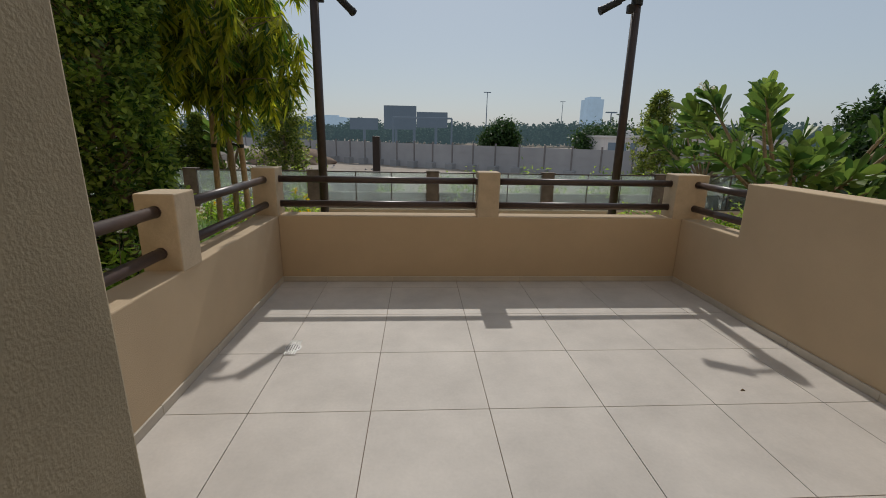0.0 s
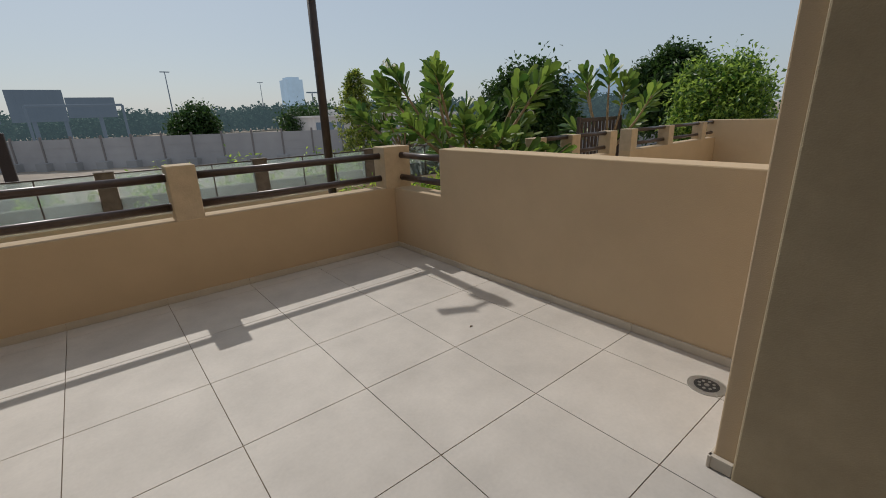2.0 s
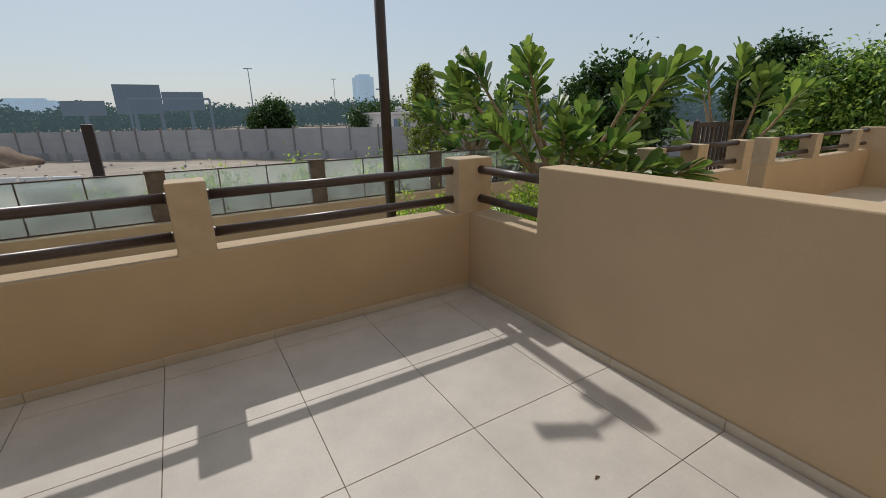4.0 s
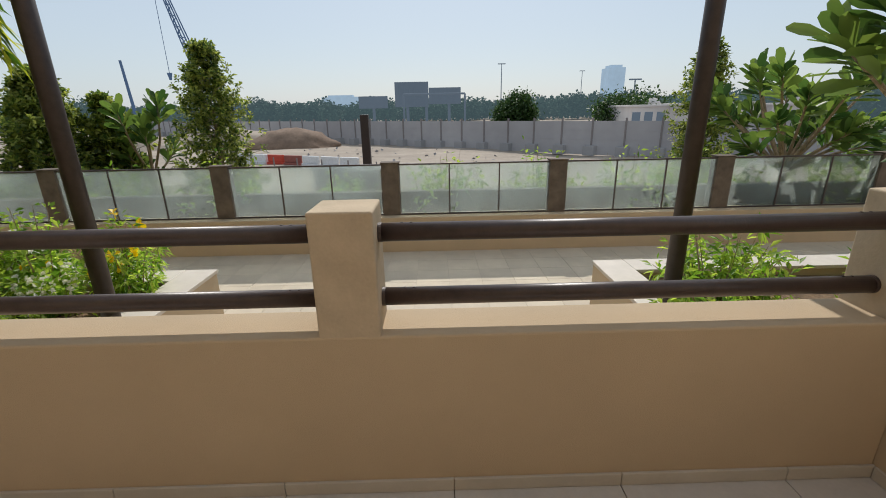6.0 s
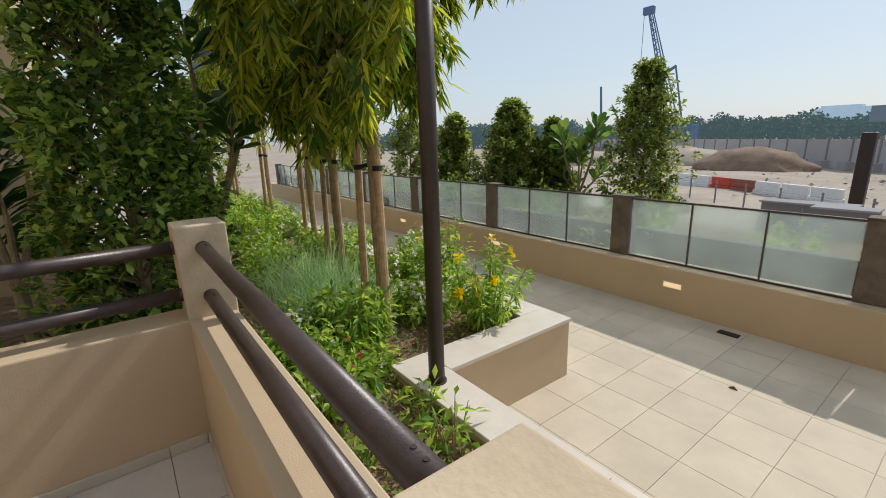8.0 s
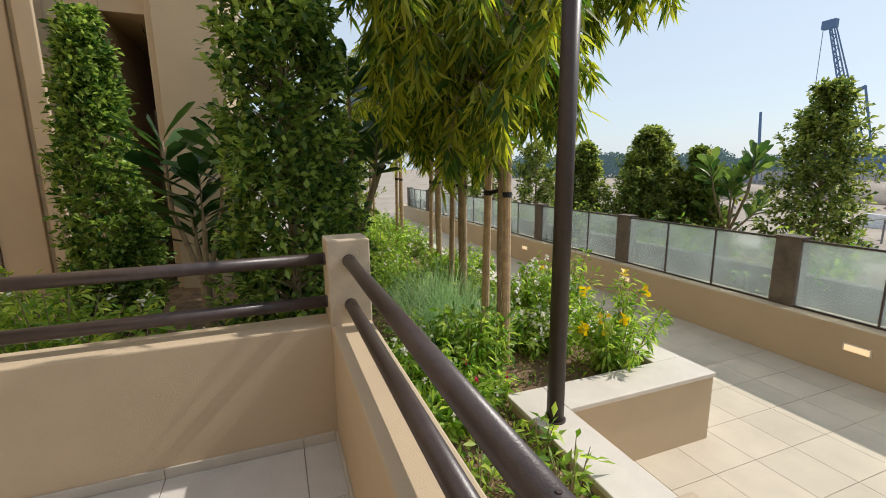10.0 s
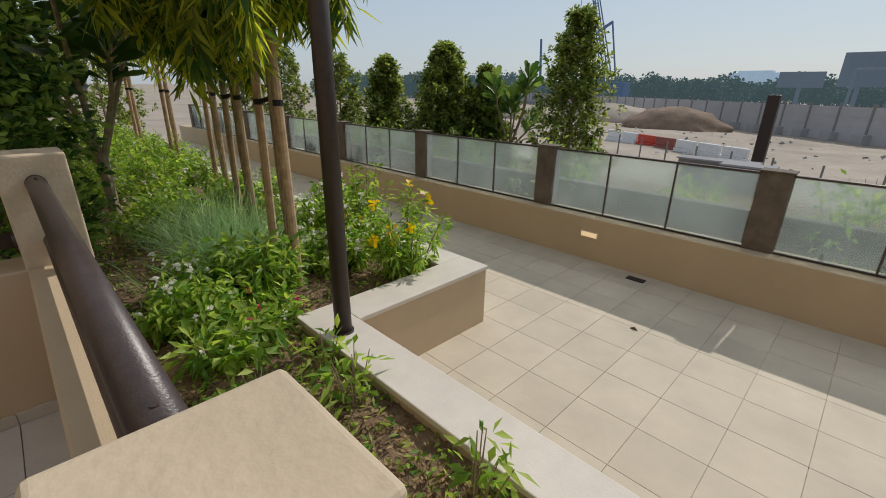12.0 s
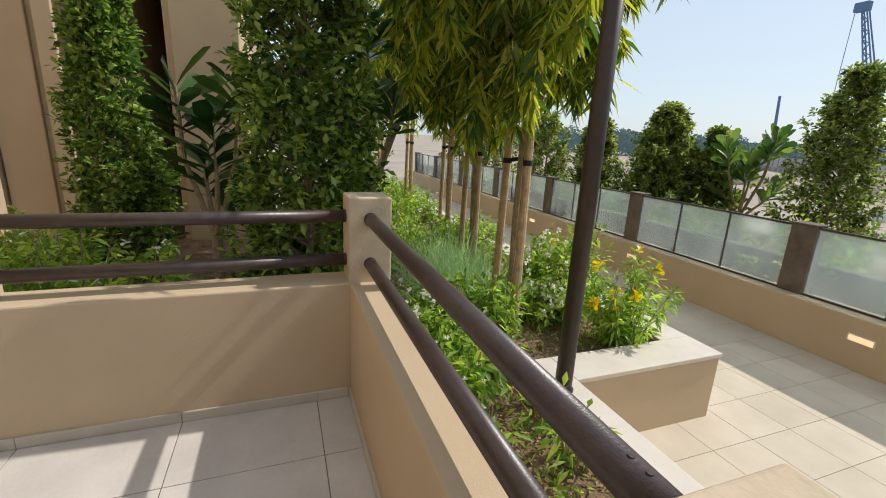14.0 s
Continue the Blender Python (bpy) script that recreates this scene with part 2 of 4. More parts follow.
def leaf_mesh(name, base, along, length, width, mat, parent, rng, droop=0.15, fold=0.25, broad=False, wide_at=0.5):
    """Many leaves in one mesh: base points, directions, sizes. broad: leaves with a curved blade and a midrib."""
    n = len(base)
    along = unit(along)
    side = unit(np.cross(along, unit(rng.normal(size=(n, 3)) * 0.5 + np.array([0, 0, 1.0]))))
    up = np.cross(side, along)
    ln = (length * rng.uniform(0.7, 1.25, n))[:, None]
    wd = (width * rng.uniform(0.75, 1.2, n))[:, None] / 2
    down = np.array([0, 0, -1.0])
    if broad:
        spec = [(0, 0, 0), (0.3, .42, 1), (0.68, 1, 1), (0.93, .72, 1), (1, 0, 0), (0.93, -.72, 1), (0.68, -1, 1), (0.3, -.42, 1), (0.3, 0, 0), (0.68, 0, 0), (0.93, 0, 0)]
        faces = [(0, 1, 8), (1, 2, 9, 8), (2, 3, 10, 9), (3, 4, 10), (0, 8, 7), (8, 9, 6, 7), (9, 10, 5, 6), (10, 4, 5)]
    else:
        spec = [(0, 0, 0), (wide_at, 1, 1), (1, 0, 0), (wide_at, -1, 1)]
        faces = [(0, 1, 2), (0, 2, 3)]
    k = len(spec)
    V = np.empty((n, k, 3))
    for i, (u, w, f) in enumerate(spec):
        V[:, i] = base + along * ln * u + side * wd * w + up * wd * fold * f + down * ln * droop * u * u
    verts = V.reshape(-1, 3)
    me = bpy.data.meshes.new(name)
    offs = (np.arange(n) * k)
    allf = []
    for f in faces:
        allf.append(offs[:, None] + np.array(f)[None, :])
    loops, starts, pos = [], [], 0
    for f in allf:
        starts.append(pos + np.arange(n) * f.shape[1])
        loops.append(f.reshape(-1))
        pos += f.size
    loops, starts = np.concatenate(loops), np.concatenate(starts)
    me.vertices.add(len(verts))
    me.vertices.foreach_set("co", verts.reshape(-1))
    me.loops.add(len(loops))
    me.loops.foreach_set("vertex_index", loops.astype(np.int32))
    me.polygons.add(len(starts))
    me.polygons.foreach_set("loop_start", starts.astype(np.int32))
    me.update(calc_edges=True)
    me.validate()
    me.materials.append(mat)
    ob = new(name, me)
    if parent is not None:
        ob.parent = parent
        ob.matrix_parent_inverse = parent.matrix_basis.inverted()
    return ob


# ---- terrace structure ----
W, D = 3.73, -3.30          # terrace width, house front
LOW, HIGH = 0.621, 1.024    # parapet and pillar heights
OUT = -0.613                # level of the walkway outside

floor = tagged(mesh_object("floor", box(-0.02, -7.5, -0.30, W + 0.02, 0.02, -0.006), GROUT), "pale square floor tiles with thin brown joints", "floor", kind="structure")
wall_back = tagged(mesh_object("wall_back", box(0, 0, OUT - 0.3, W, 0.20, LOW, 0.008), PLASTER), "low beige rendered terrace wall under a rail", "wall", kind="structure")
wall_left = tagged(mesh_object("wall_left", box(-0.20, D, OUT - 0.3, 0, 0.20, LOW - 0.002, 0.008), PLASTER), "low beige rendered side wall under a rail", "wall", kind="structure")
bm = bmesh.new()
prof = [(D, OUT - 0.3), (0.20, OUT - 0.3), (0.20, LOW - 0.002), (-0.733, LOW - 0.002), (-0.733, HIGH + 0.006), (D, HIGH + 0.006)]
face = bm.faces.new([bm.verts.new((W, y, z)) for y, z in prof])
ext = bmesh.ops.extrude_face_region(bm, geom=[face])
bmesh.ops.translate(bm, verts=[v for v in ext["geom"] if isinstance(v, bmesh.types.BMVert)], vec=(0.20, 0, 0))
bmesh.ops.recalc_face_normals(bm, faces=bm.faces[:])
bmesh.ops.bevel(bm, geom=bm.edges[:], offset=0.008, segments=2, affect="EDGES", profile=0.5)
wall_right = tagged(mesh_object("wall_right", bm, PLASTER), "tall beige rendered dividing wall stepping down to rails", "wall", kind="structure")


def pillar(parent, x0, y0, x1, y1, z1=HIGH):
    """A square rendered pillar with soft worn arrises."""
    b = box(x0, y0, LOW - 0.012, x1, y1, z1, 0.008, seg=3)
    bmesh.ops.subdivide_edges(b, edges=b.edges[:], cuts=2, use_grid_fill=True)
    for v in b.verts:
        v.co += Vector((noise.noise(v.co * 9), noise.noise(v.co * 9 + Vector((5, 0, 0))), noise.noise(v.co * 9 + Vector((0, 7, 0))))) * 0.0014
    return part("pillar", b, CAP, parent, "square beige pillar with worn edges")


pillar(wall_back, 1.788, 0.002, 1.984, 0.197)
pillar(wall_left, -0.203, -0.002, 0.004, 0.204, HIGH + 0.014)
pillar(wall_left, -0.203, -1.605, 0.003, -1.40, HIGH + 0.004)
pillar(wall_right, W - 0.10, -0.002, W + 0.203, 0.205)


def railing(a, c, label):
    """Two round bars between pillars, with collars and small screws."""
    a, c = Vector(a), Vector(c)
    d = (c - a).normalized()
    e = empty("railing", *((a + c) / 2))
    for name, z in (("upper_rail", 0.935), ("lower_rail", 0.715)):
        p, q = Vector((a.x, a.y, z)), Vector((c.x, c.y, z))
        bar = part(name, tube(p, q, 0.030, sides=24), RAIL, e, smooth=False)
        for f in bar.data.polygons:
            f.use_smooth = len(f.vertices) == 4
        for at, s in ((p, 1), (q, -1)):
            col = part("collar", tube(at, at + d * s * 0.012, 0.0315, sides=24), RAIL, bar)
            for k in (0.075, 0.105):
                part("screw", tube(at + d * s * k + Vector((0, 0, 0.028)), at + d * s * k + Vector((0, 0, 0.0315)), 0.0045, sides=8), RAIL, bar)
    tagged(e, label, "railing", "terrace rails")


railing((0.004, 0.10, 0.9), (1.788, 0.10, 0.9), "dark brown round steel rails between beige pillars")
railing((1.984, 0.10, 0.9), (W - 0.10, 0.10, 0.9), "dark brown round steel rails between beige pillars")
railing((-0.10, -1.40, 0.9), (-0.10, -0.002, 0.9), "dark brown round steel rails on the side wall")
railing((-0.10, D, 0.9), (-0.10, -1.605, 0.9), "dark brown round steel rails on the side wall")
railing((W + 0.10, -0.733, 0.9), (W + 0.10, -0.002, 0.9), "short dark brown steel rails beside the tall wall")

# house front with the door opening that the walk starts in
# upper front is out of view, added to bounce sunlight onto the terrace
house_wall = mesh_object("wall_house", box(-5.0, -3.62, -0.3, 0.80, D, 6.6), PLASTER)
tagged(house_wall, "rendered house front around the terrace door, unseen upper part added for bounce light", "wall", kind="structure")
# piers are darker and coarser than the beige reveal beside them
part("door_pier", box(0.80, -3.80, -0.01, 0.83, D - 0.002, 2.6, 0.006), PIER, house_wall, "coarse dark rendered door pier")
part("door_pier", box(2.93, -4.4, -0.01, 3.2, -3.37, 2.6, 0.008), PIER, house_wall, "dark rendered inner door pier")
part("door_reveal", box(2.955, -3.371, -0.01, 3.2, D, 2.6, 0.006), PLASTER, house_wall)
part("door_reveal", box(3.2, -3.62, -0.3, 14.0, D, 6.6), PLASTER, house_wall)
part("upper_front_bounce", box(0.80, -3.62, 2.6, 3.2, D, 6.6), PLASTER, house_wall)
part("pier_skirting", box(2.935, -3.37, 0.002, 2.956, D + 0.014, 0.055, 0.003), SKIRT, house_wall)
part("pier_skirting", box(2.93, D + 0.001, 0.002, W - 0.012, D + 0.014, 0.055, 0.003), SKIRT, house_wall)
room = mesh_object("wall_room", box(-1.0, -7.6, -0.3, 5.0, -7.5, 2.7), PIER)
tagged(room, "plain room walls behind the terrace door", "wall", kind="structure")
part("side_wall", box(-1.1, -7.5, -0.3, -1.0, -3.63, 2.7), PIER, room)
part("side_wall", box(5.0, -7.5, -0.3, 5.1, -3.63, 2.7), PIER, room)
tagged(mesh_object("ceiling", box(-1.0, -7.5, 2.61, 5.0, -3.63, 2.75), PLASTER), "plain room ceiling", "ceiling", kind="structure")
tagged(mesh_object("roof", box(-5.0, -9.0, 6.6, 14.0, D + 0.15, 6.8), PLASTER), "flat roof edge of the house", "roof", kind="structure")

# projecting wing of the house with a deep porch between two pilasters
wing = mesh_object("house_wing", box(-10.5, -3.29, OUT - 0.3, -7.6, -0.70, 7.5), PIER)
tagged(wing, "rendered house wing with pilasters and a dark porch", "house")
part("side_wall", box(-7.599, -3.28, OUT - 0.3, -4.62, -2.02, 7.5, 0.01), PLASTER, wing)
part("pilaster", box(-4.619, -3.28, OUT - 0.3, -4.46, -2.84, 7.5, 0.01), PLASTER, wing)
part("pilaster_edge", box(-4.619, -2.839, OUT - 0.3, -4.50, -2.74, 7.5, 0.01), PIER, wing)
part("pilaster", box(-4.619, -2.739, OUT - 0.3, -4.36, -2.56, 7.5, 0.012), PLASTER, wing)
part("pilaster", box(-7.599, -1.44, OUT - 0.3, -4.35, -0.70, 7.5, 0.01), PLASTER, wing)
part("pilaster_edge", box(-5.1, -1.52, OUT - 0.3, -4.43, -1.4405, 7.5, 0.01), PLASTER, wing)
part("soffit", box(-7.599, -2.019, 3.28, -4.63, -1.521, 7.5), PLASTER, wing, "pale porch ceiling")
part("hanging_wire", limb([(-5.1, -1.70, 3.285), (-5.1, -1.68, 3.20), (-5.12, -1.64, 3.17), (-5.13, -1.63, 3.06)], [0.006, 0.006, 0.006, 0.008], 6), BLACK, wing)
rw = part("window", box(-7.15, -2.021, 0.3, -6.75, -1.995, 2.35, 0.004), WINDOW, wing, "dark porch window")
for x in (-7.19, -6.75):
    part("frame", box(x, -2.021, 0.25, x + 0.04, -1.98, 2.39, 0.004), PIER, rw)

# ---- walkway, beds and outer parapet ----
walkway = tagged(mesh_object("pavement", box(-16, 1.30, OUT - 0.3, 12, 4.665, OUT - 0.006), GROUT_PALE), "cream square pavers on a lower walkway", "pavement", kind="structure")
soil_z = -0.175


def soil(x0, y0, x1, y1):
    """Uneven earth."""
    b = bmesh.new()
    nx, ny = max(2, int((x1 - x0) / 0.09)), max(2, int((y1 - y0) / 0.09))
    grid = [[b.verts.new((x0 + (x1 - x0) * i / nx, y0 + (y1 - y0) * j / ny, 0)) for j in range(ny + 1)] for i in range(nx + 1)]
    for row in grid:
        for v in row:
            v.co.z = soil_z + 0.035 * noise.noise(v.co * 2.3) + 0.022 * noise.noise(v.co * 9)
    for i in range(nx):
        for j in range(ny):
            b.faces.new((grid[i][j], grid[i + 1][j], grid[i + 1][j + 1], grid[i][j + 1]))
    return b


for x0, y0, x1, y1 in ((-12, 0.2, -0.19, 2.37), (-0.19, 0.2, 3.93, 1.11), (3.93, 0.2, 12, 2.37), (-4.94, D, -0.2, 0.2)):
    tagged(mesh_object("garden_soil", soil(x0, y0, x1, y1), SOIL, True), "dry brown earth in a planted bed", "soil", kind="structure")


def kerb(x0, y0, x1, y1):
    """A planter wall with a stone coping that stands slightly proud."""
    k = tagged(mesh_object("planter_wall", box(x0 + 0.012, y0 + 0.012, OUT - 0.2, x1 - 0.012, y1 - 0.012, -0.122), PLASTER), "beige planter wall with pale stone coping", "planter", kind="structure")
    part("coping", box(x0, y0, -0.122, x1, y1, -0.087, 0.006), COPING, k)


kerb(-0.20, 1.10, 3.94, 1.375)
kerb(-0.20, 1.377, 0.095, 2.645)
kerb(-12, 2.36, -0.202, 2.645)
kerb(3.645, 1.377, 3.94, 2.645)
kerb(3.942, 2.36, 12, 2.645)

parapet = tagged(mesh_object("wall_outer", box(-16, 4.66, OUT - 2, 12, 4.98, -0.112, 0.01), PLASTER), "low beige wall carrying a frosted glass screen", "wall", kind="structure")
screen = empty("glass_screen", 0, 4.83, -0.112)
tagged(screen, "frosted glass screen with weathered posts on a low wall", "glass screen")
for k in range(-6, 5):
    x = -0.925 + 2.345 * k
    b = box(x, 4.80, -0.112, x + 0.245, 4.965, 0.617, 0.006)
    post = part("post", b, CONC, screen, "weathered brown concrete post")
    part("post_cap", box(x - 0.01, 4.79, 0.6175, x + 0.255, 4.975, 0.633, 0.004), CONC, post)
    if k == 4:
        break
    xa, xb = x + 0.247, x + 2.343
    part("top_rail", box(xa, 4.815, 0.592, xb, 4.845, 0.612, 0.003), RAIL, screen)
    part("bottom_rail", box(xa, 4.815, -0.110, xb, 4.845, -0.090, 0.003), RAIL, screen)
    step = (xb - xa) / 3
    for i in range(3):
        part("pane", box(xa + step * i + 0.009, 4.826, -0.089, xa + step * (i + 1) - 0.009, 4.834, 0.591), GLASS, screen)
        if i:
            part("mullion", box(xa + step * i - 0.008, 4.816, -0.0895, xa + step * i + 0.008, 4.844, 0.5915), RAIL, screen)

for x in (-5.73, -2.88, -0.03, 2.82, 5.67):
    lamp = tagged(mesh_object("step_light", box(x - 0.11, 4.650, -0.345, x + 0.11, 4.663, -0.270, 0.005), COPING), "small recessed warm step light in the outer wall", "wall light", "step lights")
    part("lens", box(x - 0.095, 4.644, -0.335, x + 0.095, 4.651, -0.280, 0.003), LAMPGLOW, lamp, "glowing warm lens")

g = tagged(mesh_object("floor_grate", box(0.54, 4.44, OUT + 0.001, 0.73, 4.54, OUT + 0.006, 0.002), BLACK), "dark drain grate beside the outer wall", "drain")
for i in range(6):
    part("bar", box(0.552 + i * 0.029, 4.445, OUT + 0.006, 0.564 + i * 0.029, 4.535, OUT + 0.010), RAIL, g)

# ---- drains and small things on the terrace ----


def drain(x, y, r, label, slotted):
    """A steel ring round a dark well, with slots or a star of small studs."""
    d = tagged(mesh_object("floor_drain", tube((x, y, 0.0), (x, y, 0.004), r, sides=32), STEEL), label, "drain")
    q = 0.78 if slotted else 0.66
    part("well", tube((x, y, 0.004), (x, y, 0.0055), r * q, sides=28), BLACK, d)
    if slotted:
        for i in range(5):
            o = (i - 2) * r * 0.30
            h = math.sqrt(max(0.01, (r * q) ** 2 - o * o)) * 0.95 if abs(o) < r * q else 0.01
            part("bar", box(x + o - r * 0.10, y - h, 0.0055, x + o + r * 0.10, y + h, 0.007), STEEL, d)
    else:
        part("hub", tube((x, y, 0.0055), (x, y, 0.008), r * 0.14, sides=12), STEEL, d)
        for i in range(8):
            a_ = i * math.pi / 4
            c = Vector((x + r * 0.40 * math.cos(a_), y + r * 0.40 * math.sin(a_), 0.0055))
            part("stud", tube(c, c + Vector((0, 0, 0.002)), r * 0.09, sides=8), STEEL, d)
    return d


drain(0.445, -1.30, 0.052, "small round steel floor drain in the tiles", True)
drain(3.47, -3.09, 0.085, "round steel floor drain beside the tall wall", False)

# ---- lamp poles ----


def lamp_pole(x, y, base, tip):
    """A tall slim pole with one adjustable spotlight near its top, aimed from base to tip."""
    e = empty("garden_lamp_pole", x, y, -0.087)
    tagged(e, "tall dark bronze pole with an adjustable spotlight, on planter coping", "lamp pole", "lamp poles")
    part("base_plate", tube((x, y, -0.087), (x, y, -0.077), 0.062, sides=24), POLE, e)
    sh = part("shaft", tube((x, y, -0.077), (x, y, 2.95), 0.050, 0.046, sides=24), POLE, e)
    for f in sh.data.polygons:
        f.use_smooth = len(f.vertices) == 4
    base, tip = Vector(base), Vector(tip)
    d = (tip - base).normalized()
    s = 1 if base.x > x else -1
    part("cable_box", box(x + 0.065 * s - 0.035, y - 0.035, 2.66, x + 0.065 * s + 0.035, y + 0.035, 2.745, 0.008), BLACK, e)
    clamp = part("clamp", tube((x, y, 2.74), (x, y, 2.90), 0.060, sides=20), BLACK, e)
    elbow = Vector((x + 0.13 * s, y - 0.03, 2.80))
    part("bracket", limb([(x, y, 2.82), tuple(elbow), tuple(base)], [0.022, 0.020, 0.018], 10), BLACK, e)
    part("knuckle", tube(base + Vector((0, -0.035, 0)), base + Vector((0, 0.035, 0)), 0.030, sides=14), BLACK, clamp)
    hd = part("spotlight", tube(base - d * 0.02, tip, 0.036, 0.040, sides=20), BLACK, e)
    part("rim", tube(tip - d * 0.012, tip + d * 0.012, 0.044, sides=20), BLACK, hd)


lamp_pole(0.155, 1.225, (0.39, 1.16, 2.72), (0.535, 1.36, 2.61))
lamp_pole(3.615, 1.225, (3.37, 1.14, 2.745), (3.19, 1.15, 2.655))

# ---- plants ----


def hedge_column(x, y, z0, h, r, n, seed, mat, size, label, name="column_shrub", wild=0.07, taper=0.0):
    """A clipped tall shrub: stem, side shoots, and many small leaves in tufts with an uneven outline."""
    rng = np.random.default_rng(seed)
    e = empty(name, x, y, z0)
    tagged(e, label, "shrub")
    b = limb([(x, y, z0 - 0.05), (x + 0.02, y, z0 + h * 0.5), (x, y + 0.02, z0 + h * 0.93)], [0.035, 0.028, 0.008])
    tufts = max(40, n // 22)
    hh = rng.uniform(0.02, 1, tufts)
    aa = rng.uniform(0, 2 * math.pi, tufts)
    prof = r * np.minimum(1.0, 0.72 + 1.6 * hh) * np.sqrt(np.clip(1.06 - hh ** 5, 0.08, 1))
    prof = prof * (1 - taper * hh)
    rr = prof * np.sqrt(rng.uniform(0.25, 1.0, tufts)) * (1 + 0.16 * np.sin(aa * 3 + hh * 9) + rng.normal(0, wild, tufts)) * (1 - 2.2 * (wild - 0.07) * hh)
    cen = np.stack([x + rr * np.cos(aa), y + rr * np.sin(aa), z0 + hh * h], 1)
    for i in range(0, tufts, 3):
        c = cen[i]
        limb([(x, y, max(z0, c[2] - 0.22)), tuple(c)], [0.008, 0.003], 4, b)
    part("stem", b, BARK, e)
    which = rng.integers(0, tufts, n)
    out = unit(np.stack([np.cos(aa), np.sin(aa), np.full(tufts, 0.9)], 1))
    d = unit(rng.normal(size=(n, 3)) + out[which] * 0.8)
    base = cen[which] + d * rng.uniform(0, 0.05, n)[:, None] + out[which] * rng.uniform(-0.05, 0.09, n)[:, None]
    ob = leaf_mesh("crown", base, d, size, size * 0.55, mat, e, rng, wide_at=0.6)
    return e


def droop_tree(x, y, z0, h, r, n, seed):
    """A staked young tree with long hanging leaves."""
    rng = np.random.default_rng(seed)
    e = empty("weeping_tree", x, y, z0)
    tagged(e, "young tree with long drooping yellow-green leaves, staked in the bed", "tree", "staked trees")
    b = limb([(x, y, z0 - 0.05), (x + 0.03, y - 0.02, z0 + 0.9), (x, y, z0 + 1.9), (x + 0.04, y + 0.03, z0 + h * 0.9)], [0.042, 0.036, 0.03, 0.008], 9)
    tips = []
    for i in range(64):
        a, u = rng.uniform(0, 6.283), rng.uniform(0.0, 1)
        zz = z0 + 2.1 + u * (h - 2.15)
        q = r * math.sqrt(max(0.1, 1 - (2 * u - 0.75) ** 2 * 0.6)) * rng.uniform(0.35, 1.2)
        tip = np.array([x + q * math.cos(a), y + q * math.sin(a), zz + rng.uniform(-0.1, 0.3)])
        mid = np.array([x, y, zz - 0.25]) * 0.5 + tip * 0.5 + np.array([0, 0, 0.12])
        limb([(x, y, zz - 0.35), tuple(mid), tuple(tip)], [0.014, 0.009, 0.003], 5, b)
        tips += [tip, mid * 0.4 + tip * 0.6, mid]
    sprays = len(tips)
    hang = rng.uniform(0.12, 0.62, sprays)
    lean = rng.normal(0, 0.22, (sprays, 2))
    for p, h_, l_ in zip(tips[::2], hang[::2], lean[::2]):
        limb([tuple(p), tuple(p + np.array([l_[0] * h_, l_[1] * h_, -h_]))], [0.004, 0.0015], 4, b)
    part("trunk", b, BARK, e)
    tips = np.array(tips)
    weight = hang + 0.15
    which = rng.choice(sprays, n, p=weight / weight.sum())
    u = rng.uniform(0, 1, n) * hang[which]
    base = tips[which] + np.stack([lean[which, 0] * u, lean[which, 1] * u, -u], 1) + rng.normal(size=(n, 3)) * 0.025
    d = unit(rng.normal(size=(n, 3)) * np.array([0.62, 0.62, 0.25]) + np.array([0, 0, -0.80]))
    leaf_mesh("crown", base, d, 0.19, 0.036, DROOP, e, rng, droop=0.14, wide_at=0.4)
    for i, (dx, dy) in enumerate(((-0.18, -0.06), (0.19, -0.05))):
        s = empty("tree_stake", x + dx, y + dy, z0)
        tagged(s, "round timber stake tied to a young tree", "stake", "tree stakes")
        part("stake_pole", tube((x + dx, y + dy, z0 - 0.1), (x + dx * 0.75, y + dy * 0.75, z0 + 1.78), 0.034, 0.031, 10), STAKE, s)
        c = Vector((x + dx * 0.8, y + dy * 0.8, z0 + 1.37))
        part("tie", tube(c, Vector((x + 0.03, y, z0 + 1.40)), 0.017, sides=8), BLACK, s, "black rubber tie")
        part("strap", tube(c - Vector((0, 0, 0.02)), c + Vector((0, 0, 0.02)), 0.036, sides=12), BLACK, s)


